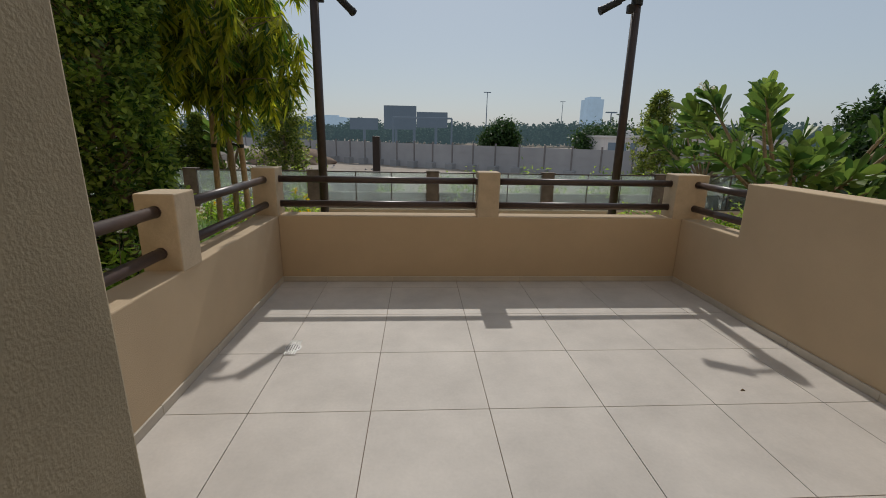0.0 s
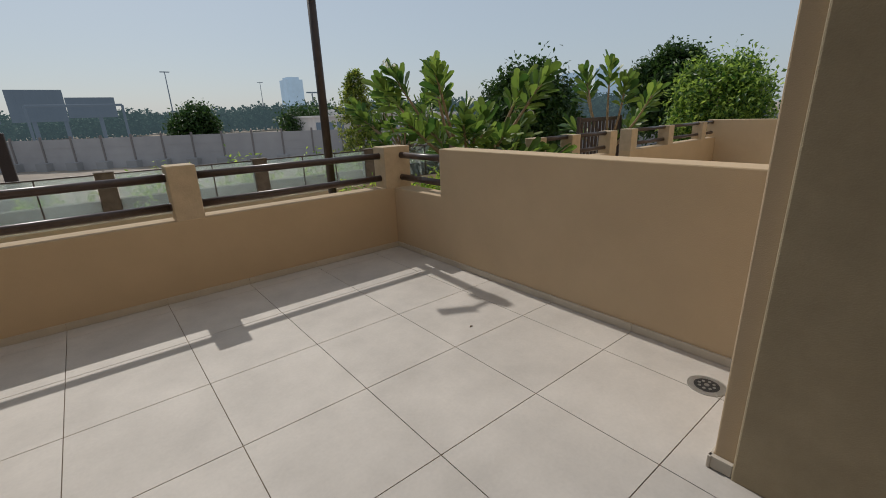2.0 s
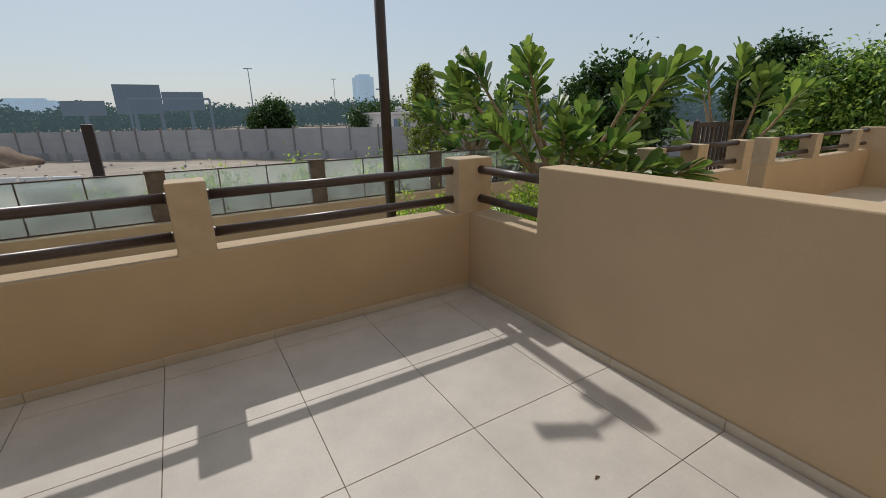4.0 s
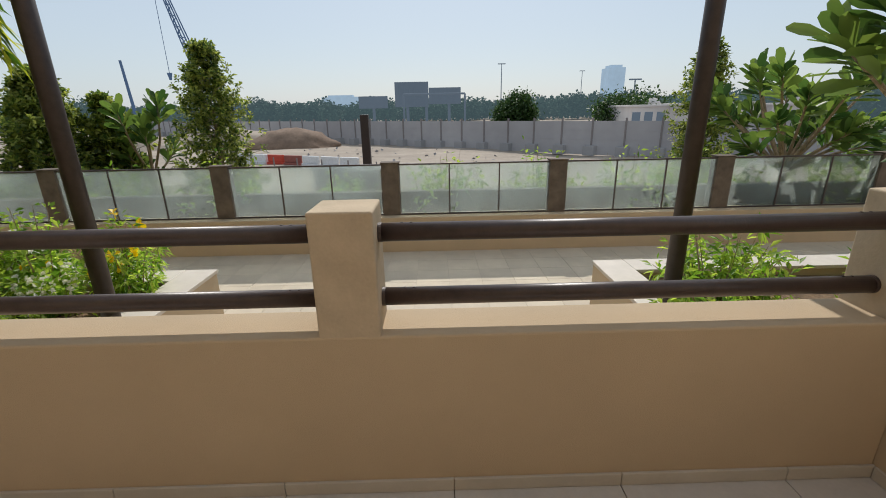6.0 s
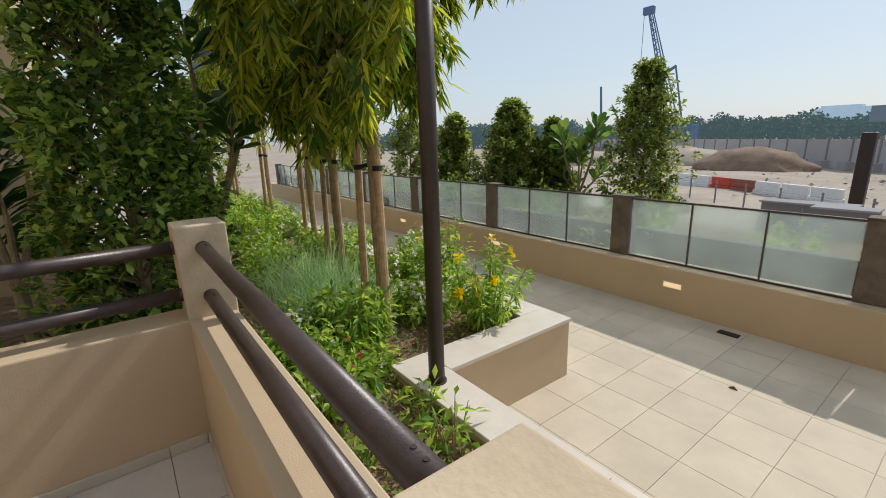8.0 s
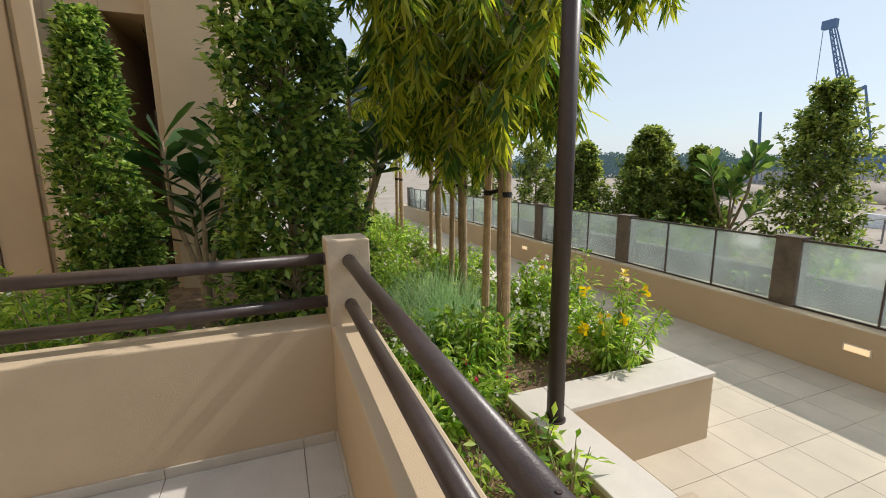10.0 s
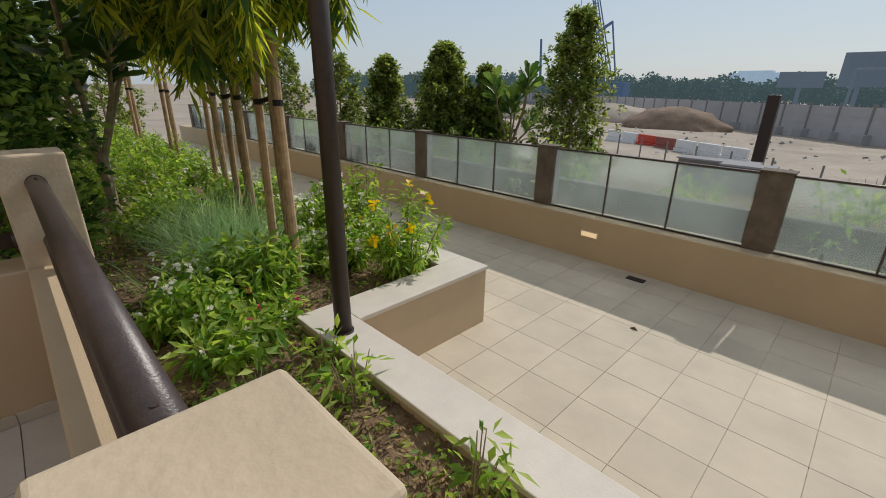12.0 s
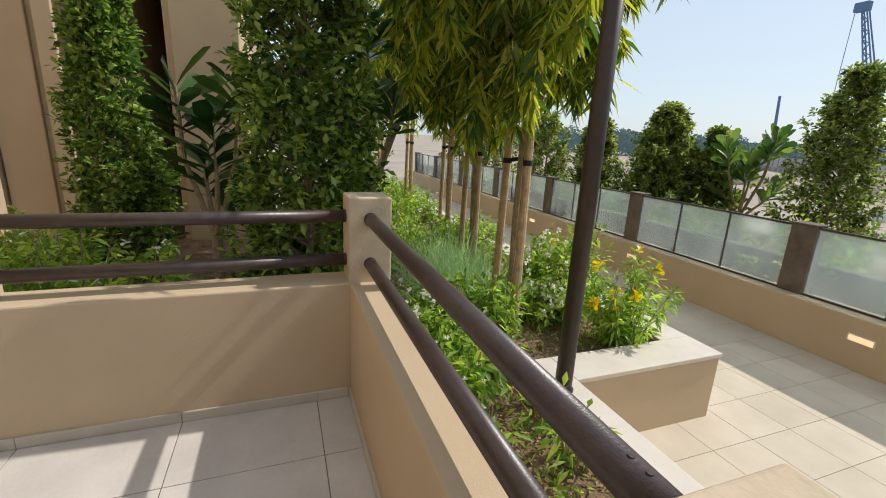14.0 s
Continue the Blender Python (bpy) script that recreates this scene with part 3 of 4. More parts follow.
def plumeria(x, y, z0, h, spread, arms, seed, size=0.30, flowers=0, leaves_=20, spread_out=0.0, mat=PLUM):
    """Thick bare limbs, each ending in a whorl of big paddle leaves."""
    rng = np.random.default_rng(seed)
    e = empty("plumeria", x, y, z0)
    tagged(e, "plumeria with thick pale limbs and broad paddle leaves", "shrub", "plumerias")
    part("trunk", limb([(x, y, z0 - 0.05), (x + 0.03, y, z0 + h * 0.3)], [0.05, 0.045], 9), BARK, e)
    B, A = [], []
    ends = []
    for i in range(arms):
        a = i * 2.4 + rng.uniform(-0.4, 0.4)
        q = spread * rng.uniform(0.25, 1.0)
        end = np.array([x + q * math.cos(a), y + q * math.sin(a), z0 + h * rng.uniform(0.42, 0.93)])
        mid = np.array([x, y, z0 + h * 0.32]) * 0.5 + end * 0.5 + np.array([math.cos(a), math.sin(a), 0]) * 0.1
        part("limb", limb([(x, y, z0 + h * 0.26), tuple(mid), tuple(end)], [0.028, 0.02, 0.014], 7), BARK, e)
        ax = unit((end - mid)[None])[0]
        ends.append((end, ax))
        for k in range(leaves_):
            th = k * 2.4
            s = np.cross(ax, [0.3, 0.5, 0.8])
            s /= np.linalg.norm(s)
            t2 = np.cross(ax, s)
            tilt = 0.35 + 0.5 * (1 - k / leaves_) + spread_out
            B.append(end - ax * 0.40 * (1 - k / leaves_))
            A.append(ax * (0.95 - 0.35 * (1 - k / leaves_)) + (s * math.cos(th) + t2 * math.sin(th)) * tilt)
    leaf_mesh("crown", np.array(B), np.array(A), size, size * 0.34, mat, e, rng, droop=0.10, fold=0.22, broad=True)
    for end, ax in ends[:flowers]:
        fb = end + ax * 0.12 + rng.normal(size=(22, 3)) * 0.035
        leaf_mesh("flower_cluster", fb, rng.normal(size=(22, 3)), 0.05, 0.035, PETAL, e, rng, broad=True)


FLOWER = {}


def bush(x, y, z0, h, r, n, seed, mat, size, label, flower=None, nf=0, name="garden_bush", slim=0.42, petal=0.035):
    """Upright shoots from one root, leaves along them, flowers at the tips."""
    rng = np.random.default_rng(seed)
    e = empty(name, x, y, z0)
    tagged(e, label, "bush")
    b = bmesh.new()
    shoots = max(7, int(26 * r / 0.4))
    B, A, T = [], [], []
    per = max(8, n // shoots)
    for i in range(shoots):
        a, q = rng.uniform(0, 6.283), r * math.sqrt(rng.uniform(0.0, 1))
        root = np.array([x + 0.35 * q * math.cos(a), y + 0.35 * q * math.sin(a), z0 - 0.03])
        tip = np.array([x + q * math.cos(a), y + q * math.sin(a), z0 + h * rng.uniform(0.55, 1.05) * (1 - 0.35 * (q / r) ** 2)])
        mid = (root + tip) / 2 + np.array([0, 0, 0.08 * h])
        if name == "seedling":
            part("stem", limb([tuple(root), tuple(mid), tuple(tip)], [0.005, 0.004, 0.002], 5), BARK, e)
        else:
            limb([tuple(root), tuple(mid), tuple(tip)], [0.006, 0.005, 0.002], 4, b)
        T.append(tip)
        for k in range(per):
            u = rng.uniform(0.18, 1.0)
            p = root * (1 - u) ** 2 + 2 * mid * u * (1 - u) + tip * u * u
            B.append(p)
            A.append(rng.normal(size=3) + np.array([0.25 * math.cos(a), 0.25 * math.sin(a), 0.15]))
    if name == "seedling":
        b.free()
    else:
        part("stem", b, BARK, e)
    A = unit(np.array(A))
    B = np.array(B) + A * rng.uniform(0, size * 0.9, len(B))[:, None]
    leaf_mesh("foliage", B, A, size, size * slim, mat, e, rng, droop=0.3, wide_at=0.45)
    if flower:
        T = np.array(T)
        c = T[rng.integers(0, len(T), nf)] + rng.normal(size=(nf, 3)) * 0.035
        key = (flower.name, petal)
        if key not in FLOWER:
            one = leaf_mesh("flower", np.zeros((8, 3)), rng.normal(size=(8, 3)) + np.array([0, 0, 0.5]), petal, petal * 0.7, flower, None, rng, droop=0.2, broad=True)
            FLOWER[key] = one.data
            bpy.data.objects.remove(one)
        for p in c:
            f = new("flower", FLOWER[key])
            f.parent = e
            f.matrix_parent_inverse = e.matrix_basis.inverted()
            f.matrix_basis = pose(*p, rng.uniform(-40, 40), rng.uniform(-40, 40), rng.uniform(0, 360))
    return e


def grass_tuft(x, y, z0, h, n, seed):
    """Fine arching blades from many small clumps."""
    rng = np.random.default_rng(seed)
    m_ = 90
    tall = rng.uniform(0.45, 1.1, m_)
    clumps = np.stack([x + rng.normal(0, 0.22, m_), y + rng.normal(0, 0.18, m_), np.full(m_, z0)], 1)
    lean = rng.normal(0, 0.38, (m_, 2))
    w = rng.integers(0, m_, n)
    base = clumps[w] + rng.normal(size=(n, 3)) * np.array([0.03, 0.03, 0])
    d = np.stack([lean[w, 0], lean[w, 1], np.ones(n)], 1) + rng.normal(size=(n, 3)) * np.array([0.20, 0.20, 0.1])
    ob = leaf_mesh("grass_tuft", base, d, h * tall[w], 0.0042, GRASS, None, rng, droop=0.30, fold=0.1, broad=True)
    tagged(ob, "fine blue-green ornamental grass in the planted bed", "grass", kind="stuff")


hedge_column(-1.25, -0.11, -0.2, 3.9, 0.49, 26000, 11, FIG, 0.070, "tall clipped column shrub with small glossy leaves", wild=0.12, taper=0.45)
hedge_column(-3.0, -1.75, -0.2, 2.95, 0.42, 16000, 12, FIG, 0.072, "tapering clipped column shrub beside the house wing", wild=0.10, taper=0.55)
for i, (x, y, r) in enumerate(((-0.97, 1.47, 0.98), (-2.35, 1.72, 0.95), (-4.0, 2.05, 1.0), (-6.2, 2.1, 1.0), (-9.0, 2.15, 1.1))):
    droop_tree(x, y, -0.2, 4.3, r, (13500, 11000, 9000, 7000, 6000)[i], 20 + i)
plumeria(-2.2, -0.85, -0.2, 2.0, 0.60, 5, 31, 0.44, 0, 16, 0.7, DARKPLUM)
plumeria(-2.9, 0.65, -0.2, 2.95, 0.7, 7, 36, 0.38, 0, 18, 0.5, DARKPLUM)
plumeria(5.5, 0.8, -0.2, 2.25, 1.35, 24, 32, 0.29, 2, 26)
plumeria(7.7, 5.6, -0.4, 2.6, 1.3, 24, 33, 0.34, 3, 26)
plumeria(9.2, 0.9, -0.3, 2.7, 0.8, 9, 34, 0.32, 0, 22)
plumeria(-3.75, 8.0, -0.6, 2.35, 0.75, 9, 35, 0.40, 0, 18)

# shrubs beyond the glass screen
hedge_column(-2.2, 7.8, -0.8, 3.35, 0.74, 15000, 41, OLIVE, 0.085, "loose upright shrub beyond the glass screen", wild=0.34)
hedge_column(-5.1, 7.3, -0.8, 2.9, 0.85, 19000, 42, OLIVE, 0.10, "loose upright shrub beyond the glass screen", wild=0.34)
hedge_column(-6.7, 6.9, -0.8, 2.7, 0.65, 13000, 43, OLIVE, 0.10, "loose upright shrub beyond the glass screen", wild=0.34)
hedge_column(-4.35, 7.9, -0.8, 2.45, 0.6, 10000, 45, OLIVE, 0.11, "loose upright shrub beyond the glass screen", wild=0.36)
hedge_column(-5.9, 7.9, -0.8, 2.5, 0.6, 9000, 46, OLIVE, 0.11, "loose upright shrub beyond the glass screen", wild=0.36)
hedge_column(8.3, 9.0, -0.8, 3.4, 0.7, 12000, 44, OLIVE, 0.09, "loose upright shrub beyond the glass screen", wild=0.34)

# planting in the beds
bush(-0.42, 2.2, -0.2, 0.74, 0.34, 1500, 51, BUSH, 0.075, "bright green bush with yellow trumpet flowers", YELLOW, 8, slim=0.3, petal=0.055)
bush(-0.85, 1.15, -0.2, 0.50, 0.36, 1300, 52, BUSH, 0.10, "fresh green leafy bush in the bed", slim=0.34)
bush(-0.18, 0.72, -0.2, 0.36, 0.27, 650, 53, BUSH, 0.10, "fresh green leafy bush beside the terrace wall", PETAL, 8, slim=0.34, petal=0.025)
grass_tuft(-1.35, 1.15, -0.2, 0.70, 1500, 54)
grass_tuft(-1.85, 1.25, -0.2, 0.80, 1700, 55)
bush(-1.5, 1.75, -0.2, 0.32, 0.4, 1100, 56, BUSH, 0.075, "low bush with small white flowers", PETAL, 40, petal=0.025)
bush(-0.95, 1.75, -0.2, 0.30, 0.34, 900, 57, BUSH, 0.075, "low bush with small white flowers", PETAL, 45, petal=0.025)
for i, (x, y, h, r, k) in enumerate(((-0.85, 2.0, 0.40, 0.26, 30), (-1.05, 2.15, 0.62, 0.30, 18), (-1.65, 2.2, 0.7, 0.36, 20), (-1.3, 1.65, 0.36, 0.26, 30), (-1.1, 0.75, 0.42, 0.32, 14), (-0.6, 0.62, 0.40, 0.28, 10))):
    bush(x, y, -0.2, h, r, 900, 260 + i, BUSH, 0.075, "fresh green bush dotted with small white flowers", PETAL, k, slim=0.45, petal=0.035)
bush(-0.30, 1.30 - 0.35, -0.2, 0.30, 0.25, 500, 58, BUSH, 0.075, "low flowering plant with pink blooms", PINK, 5, petal=0.025)
bush(-2.8, 1.1, -0.2, 0.55, 0.6, 1600, 59, BUSH, 0.085, "fresh green bush under the staked trees", PETAL, 20, petal=0.025)
bush(-3.3, 2.2, -0.2, 0.5, 0.5, 1400, 60, BUSH, 0.085, "fresh green bush under the staked trees")
bush(-1.25, 2.35, -0.2, 0.85, 0.32, 900, 61, BUSH, 0.075, "upright bush with a few yellow flowers", YELLOW, 4, petal=0.04)
for i, (x, y, h) in enumerate(((-2.3, 1.75, 0.42), (-3.6, 1.2, 0.6), (-4.6, 0.7, 0.75), (-3.9, 2.05, 0.5), (-5.4, 2.1, 0.6), (-6.6, 0.6, 0.8), (-7.6, 2.1, 0.7))):
    bush(x, y, -0.2, h, 0.42, 1000, 160 + i, BUSH, 0.075, "light green bush with white flowers under the trees", PETAL, 14, petal=0.03)
for i, (x, y, h, w_) in enumerate(((-9.6, 7.4, 2.9, 0.7), (-12.2, 7.0, 3.1, 0.8), (-14.2, 6.4, 2.7, 0.8), (-13.2, 2.2, 3.4, 0.9), (-11.6, 0.6, 3.6, 0.8))):
    hedge_column(x, y, -0.8 if y > 5 else -0.2, h, w_, 7000, 170 + i, OLIVE, 0.11, "loose green shrub far along the walkway", wild=0.24)
for i, x in enumerate((-5.2, -6.8, -8.4, -10.2)):
    bush(x, 1.4 + 0.5 * (i % 2), -0.2, 0.65, 0.8, 1700, 62 + i, BUSH, 0.10, "fresh green bush further along the bed")
for i, (x, y, h) in enumerate(((1.42, 0.97, 0.40), (0.62, 0.98, 0.36), (0.25, 1.04, 0.30), (1.95, 0.75, 0.2), (0.95, 0.60, 0.24), (2.6, 0.9, 0.3), (0.42, 0.60, 0.28))):
    bush(x, y, -0.2, h, 0.15, 70, 70 + i, BUSH, 0.095, "sparse seedling in the narrow bed", PETAL if i == 4 else None, 3, slim=0.32, name="seedling", petal=0.03)
for i, (x, y, h, r) in enumerate(((3.55, 0.78, 0.62, 0.34), (4.25, 1.7, 0.75, 0.5), (4.6, 0.6, 0.85, 0.4), (5.6, 1.3, 0.8, 0.7), (6.6, 1.8, 0.9, 0.8))):
    bush(x, y, -0.2, h, r, 1500, 80 + i, BUSH, 0.09, "bright green bush in the planter bed", slim=0.32)
for i, (x, y, h, r) in enumerate(((-0.75, -1.1, 0.85, 0.45), (-1.5, -1.7, 0.9, 0.6), (-0.8, -2.2, 0.85, 0.5), (-2.4, -2.3, 0.9, 0.6), (-1.9, -0.2, 0.8, 0.5), (-2.9, 0.0, 0.8, 0.6))):
    bush(x, y, -0.2, h, r, 1600, 90 + i, BUSH, 0.085, "leafy green underplanting behind the side wall", PETAL if i < 2 else None, 10, petal=0.03)
for i, x in enumerate((-9, -7.2, -5.0, -3.4, -1.2, 0.8, 2.3, 3.9, 5.4, 7.0, 8.8, 10.4)):
    bush(x, 5.75 + 0.3 * (i % 2), -0.75, 1.52 if i not in (5,) else 1.3, 0.75, 900, 110 + i, BUSH, 0.11, "light green planting along the far side of the screen")

rng = np.random.default_rng(7)
for x0, x1, y0, y1, n, name in ((-4, -0.3, 0.25, 2.4, 5500, "leaf_litter"), (-0.2, 3.9, 0.25, 1.1, 5500, "leaf_litter")):
    p = np.stack([rng.uniform(x0, x1, n), rng.uniform(y0, y1, n), np.full(n, soil_z + 0.022)], 1)
    d = rng.normal(size=(n, 3)) * np.array([1, 1, 0.25])
    tagged(leaf_mesh(name, p, d, 0.035, 0.016, LITTER, None, rng), "dry fallen leaves scattered on the earth", "leaf litter", kind="stuff")
    n2 = n // 3
    p = np.stack([rng.uniform(x0, x1, n2), rng.uniform(y0, y1, n2), np.full(n2, soil_z + 0.02)], 1)
    d = rng.normal(size=(n2, 3)) * np.array([1, 1, 0.6]) + np.array([0, 0, 0.5])
    tagged(leaf_mesh("ground_cover", p, d, 0.05, 0.022, BUSH, None, rng), "low green ground cover on the earth", "ground cover", kind="stuff")

for x, y, r in ((3.05, -1.85, 0.012),):
    b = limb([(x - r, y, 0.001), (x, y + r * 0.4, 0.004), (x + r, y, 0.001)], [0.003, 0.005, 0.002], 6)
    tagged(mesh_object("dry_leaf_bit", b, LITTER), "tiny dry leaf fragment lying on the floor tiles", "leaf", "floor debris")
for x, y in ((1.05, 3.45),):
    b = limb([(x - 0.03, y, OUT + 0.002), (x, y + 0.012, OUT + 0.012), (x + 0.03, y, OUT + 0.002)], [0.006, 0.012, 0.004], 6)
    tagged(mesh_object("dry_leaf_bit", b, LITTER), "small dry leaf lying on the walkway pavers", "leaf", "floor debris")

# ---- neighbouring terrace ----
nb = tagged(mesh_object("wall_neighbour", box(6.17, 0, OUT - 0.3, 7.95, 0.2, LOW, 0.008), PLASTER), "low beige neighbouring terrace wall with pillars", "wall", kind="structure")
part("wall_run", box(8.40, 0, OUT - 0.3, 12.0, 0.2, LOW, 0.008), PLASTER, nb)
part("side_wall", box(5.97, D, OUT - 0.3, 6.17, 0.2, LOW, 0.008), PLASTER, nb)
part("side_wall", box(12.0, D, OUT - 0.3, 12.2, 0.2, HIGH - 0.04, 0.008), PLASTER, nb)
part("terrace_floor", box(6.17, D, -0.3, 12.0, 0, 0), PAVER, nb)
for x in (5.968, 6.75, 7.752, 8.398, 9.75, 11.25):
    pillar(nb, x, -0.003, x + 0.2, 0.203, HIGH - 0.06)
for a, c in ((6.168, 6.75), (6.95, 7.752), (8.598, 9.75), (9.95, 11.25), (11.45, 12.0)):
    railing((a, 0.10, 0.9), (c, 0.10, 0.9), "dark brown round steel rails of the neighbouring terrace")
gate = empty("metal_gate", 8.95, 0.92, -0.2)
tagged(gate, "dark brown slatted metal garden gate, closed", "gate")
for x in (8.24, 9.62):
    part("stile", box(x, 0.89, -0.25, x + 0.05, 0.95, 1.17, 0.003), RAIL, gate)
for z in (0.0, 1.08):
    part("crossbar", box(8.29, 0.90, z, 9.62, 0.94, z + 0.07, 0.003), RAIL, gate)
for i in range(11):
    part("slat", box(8.335 + i * 0.117, 0.905, 0.07, 8.385 + i * 0.117, 0.935, 1.08, 0.002), RAIL, gate)

# ---- ground and distance ----
b = bmesh.new()
bmesh.ops.create_grid(b, x_segments=90, y_segments=90, size=2500, matrix=Matrix.Translation((0, 0, 0)))
for v in b.verts:
    v.co = Vector((math.copysign(abs(v.co.x / 2500) ** 2.2 * 2500, v.co.x), math.copysign(abs(v.co.y / 2500) ** 2.2 * 2500, v.co.y) + 20, -2.25))
    d = math.hypot(v.co.x, v.co.y - 30)
    if 14 < v.co.y < 70:
        v.co.z += 0.35 * noise.noise(v.co * 0.12)
tagged(mesh_object("ground", b, SAND, True), "pale sand of a building site reaching the distance", "ground", kind="structure")
tagged(mesh_object("planted_bank", box(-16, 4.99, -2.6, 12, 11, -0.8, 0.1), SOIL), "earth bank beyond the glass screen", "bank", kind="structure")

tagged(mesh_object("wall_kerb", box(-16, 5.35, -0.85, 12, 5.5, 0.13, 0.01), CONC), "low concrete kerb wall behind the glass", "wall", kind="structure")

# concrete hoarding across the building site
hoarding = empty("site_hoarding", 6, 41, -2.25)
tagged(hoarding, "long grey panelled site hoarding on concrete blocks", "fence")
fa, fb = Vector((-70, 101, -2.3)), Vector((60, -2, -2.3))
fd = (fb - fa).normalized()
count = 66
me_p = me_q = me_b = None
for i in range(count):
    if i == 0:
        rot = math.atan2(fd.y, fd.x)
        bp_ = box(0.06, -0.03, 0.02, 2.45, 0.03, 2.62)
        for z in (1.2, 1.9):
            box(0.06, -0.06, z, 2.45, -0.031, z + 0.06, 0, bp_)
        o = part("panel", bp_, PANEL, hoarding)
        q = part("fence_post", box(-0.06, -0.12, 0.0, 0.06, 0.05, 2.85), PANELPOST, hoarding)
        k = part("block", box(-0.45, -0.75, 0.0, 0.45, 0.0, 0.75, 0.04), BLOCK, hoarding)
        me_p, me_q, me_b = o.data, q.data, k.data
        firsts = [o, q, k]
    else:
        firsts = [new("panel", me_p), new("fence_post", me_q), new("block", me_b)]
    at = fa + (fb - fa) * i / count
    for ob in firsts:
        ob.parent = hoarding
        ob.matrix_parent_inverse = hoarding.matrix_basis.inverted()
        ob.matrix_basis = pose(at.x, at.y, at.z, 0, 0, math.degrees(rot))

# red and white plastic barriers
for i in range(7):
    u_ = i / 5
    bb = box(-0.74, -0.22, 0, 0.74, 0.22, 0.35, 0.03)
    box(-0.72, -0.11, 0.35, 0.72, 0.11, 0.85, 0.04, bb)
    for x in (-0.45, 0.45):
        box(x - 0.12, -0.225, 0.08, x + 0.12, 0.225, 0.16, 0.0, bb)
    ob = mesh_object("road_barrier", bb, RED if i == 2 else RUST if i == 3 else WHITE)
    ob.matrix_basis = pose(-12.2 + 7.3 * u_, 32.2 - 3.8 * u_, -2.35, 0, 0, -27 + (i * 37 % 7 - 3))
    tagged(ob, ("red plastic site barrier", "faded dark red plastic site barrier", "white plastic site barrier")[0 if i == 2 else 1 if i == 3 else 2], "barrier", "site barriers")

for i, (x, y, w, d, z) in enumerate(((-1.4, 15.6, 2.2, 0.7, -0.12), (-0.4, 14.6, 1.3, 0.7, -0.05))):
    tagged(mesh_object("steel_plate", box(x - w / 2, y - d / 2, -0.62 + z, x + w / 2, y + d / 2, -0.57 + z, 0.01), BLOCK), "pale steel plate lying on the site edge", "steel plate", "stacked plates")
    part("bearer", box(x - w / 2, y - 0.1, -2.4, x + w / 2, y + 0.1, -0.6205 + z), PANELPOST, bpy.data.objects[[o.name for o in bpy.data.objects if o.name.startswith("steel_plate")][-1]])
fence = empty("site_post_row", -6, 24, -2.3)
tagged(fence, "row of thin steel posts along the excavation", "post row")
for i in range(14):
    part("thin_post", tube((-12 + i * 1.6, 27 - i * 0.85, -2.4), (-12 + i * 1.6, 27 - i * 0.85, -1.1), 0.04, sides=6), PANELPOST, fence)
r_ = np.random.default_rng(5)
n = 200
p = np.stack([r_.uniform(-26, 20, n), r_.uniform(22, 44, n), np.full(n, -2.15)], 1)
tagged(leaf_mesh("site_rubble", p, r_.normal(size=(n, 3)) * np.array([1, 1, 0.4]), 0.34, 0.3, BLOCK, None, r_), "scattered rubble and debris on the sand", "rubble", kind="stuff")

# a leaning steel pile in the site
tagged(mesh_object("steel_column", box(-0.95, 17.8, -2.4, -0.6, 18.1, 1.2, 0.03), POLE), "rusty brown steel pile standing in the sand", "pile")
for i, (x, y, h, r) in enumerate(((-13.5, 48, 2.1, 5), (-24, 55, 2.0, 7), (-32, 48, 1.6, 6))):
    b = bmesh.new()
    bmesh.ops.create_icosphere(b, subdivisions=4, radius=1)
    for v in b.verts:
        w = max(0, v.co.z) ** 1.3
        v.co = Vector((v.co.x * r * (1 + 0.2 * noise.noise(v.co * 2)), v.co.y * r * 0.7, w * h + 0.25 * noise.noise(v.co * 5) * w))
        v.co += Vector((x, y, -2.3))
    tagged(mesh_object("sand_mound", b, EARTH if i == 0 else SAND, True), "heap of excavated sand on the building site", "sand heap")


def along(azimuth, d, z):
    """A far place by its bearing from the terrace."""
    return Vector((2.1 + d * math.cos(radians(azimuth)), -0.8 + d * math.sin(radians(azimuth)), z))


# lattice crane, blue steel with painted haze glowing over it
crane = empty("crawler_crane", *along(116, 95, -2.2))
tagged(crane, "blue lattice boom crane with a hanging hook", "crane")
foot, tip = along(115.2, 95, 0.5), along(118.7, 95, 22.6)
ax = (tip - foot).normalized()
sx = Vector((-ax.z, 0, ax.x)).normalized()
sy = ax.cross(sx)
b = bmesh.new()
seg = 26
for s, u in ((1, 1), (1, -1), (-1, 1), (-1, -1)):
    tube(foot + sx * s * 0.8 + sy * u * 0.8, tip + sx * s * 0.3 + sy * u * 0.3, 0.13, 0.10, 6, b)
for i in range(seg):
    p, q = foot.lerp(tip, i / seg), foot.lerp(tip, (i + 1) / seg)
    w = 0.8 - 0.5 * i / seg
    s = 1 if i % 2 else -1
    tube(p + sx * s * w + sy * w, q - sx * s * w + sy * w, 0.075, sides=5, bm=b)
    tube(p + sy * s * w + sx * w, q - sy * s * w + sx * w, 0.075, sides=5, bm=b)
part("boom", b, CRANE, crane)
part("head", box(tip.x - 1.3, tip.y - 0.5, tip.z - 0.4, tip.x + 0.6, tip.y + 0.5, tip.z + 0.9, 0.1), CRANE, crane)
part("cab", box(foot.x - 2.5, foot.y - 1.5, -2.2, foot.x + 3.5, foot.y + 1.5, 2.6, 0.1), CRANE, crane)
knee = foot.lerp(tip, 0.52)
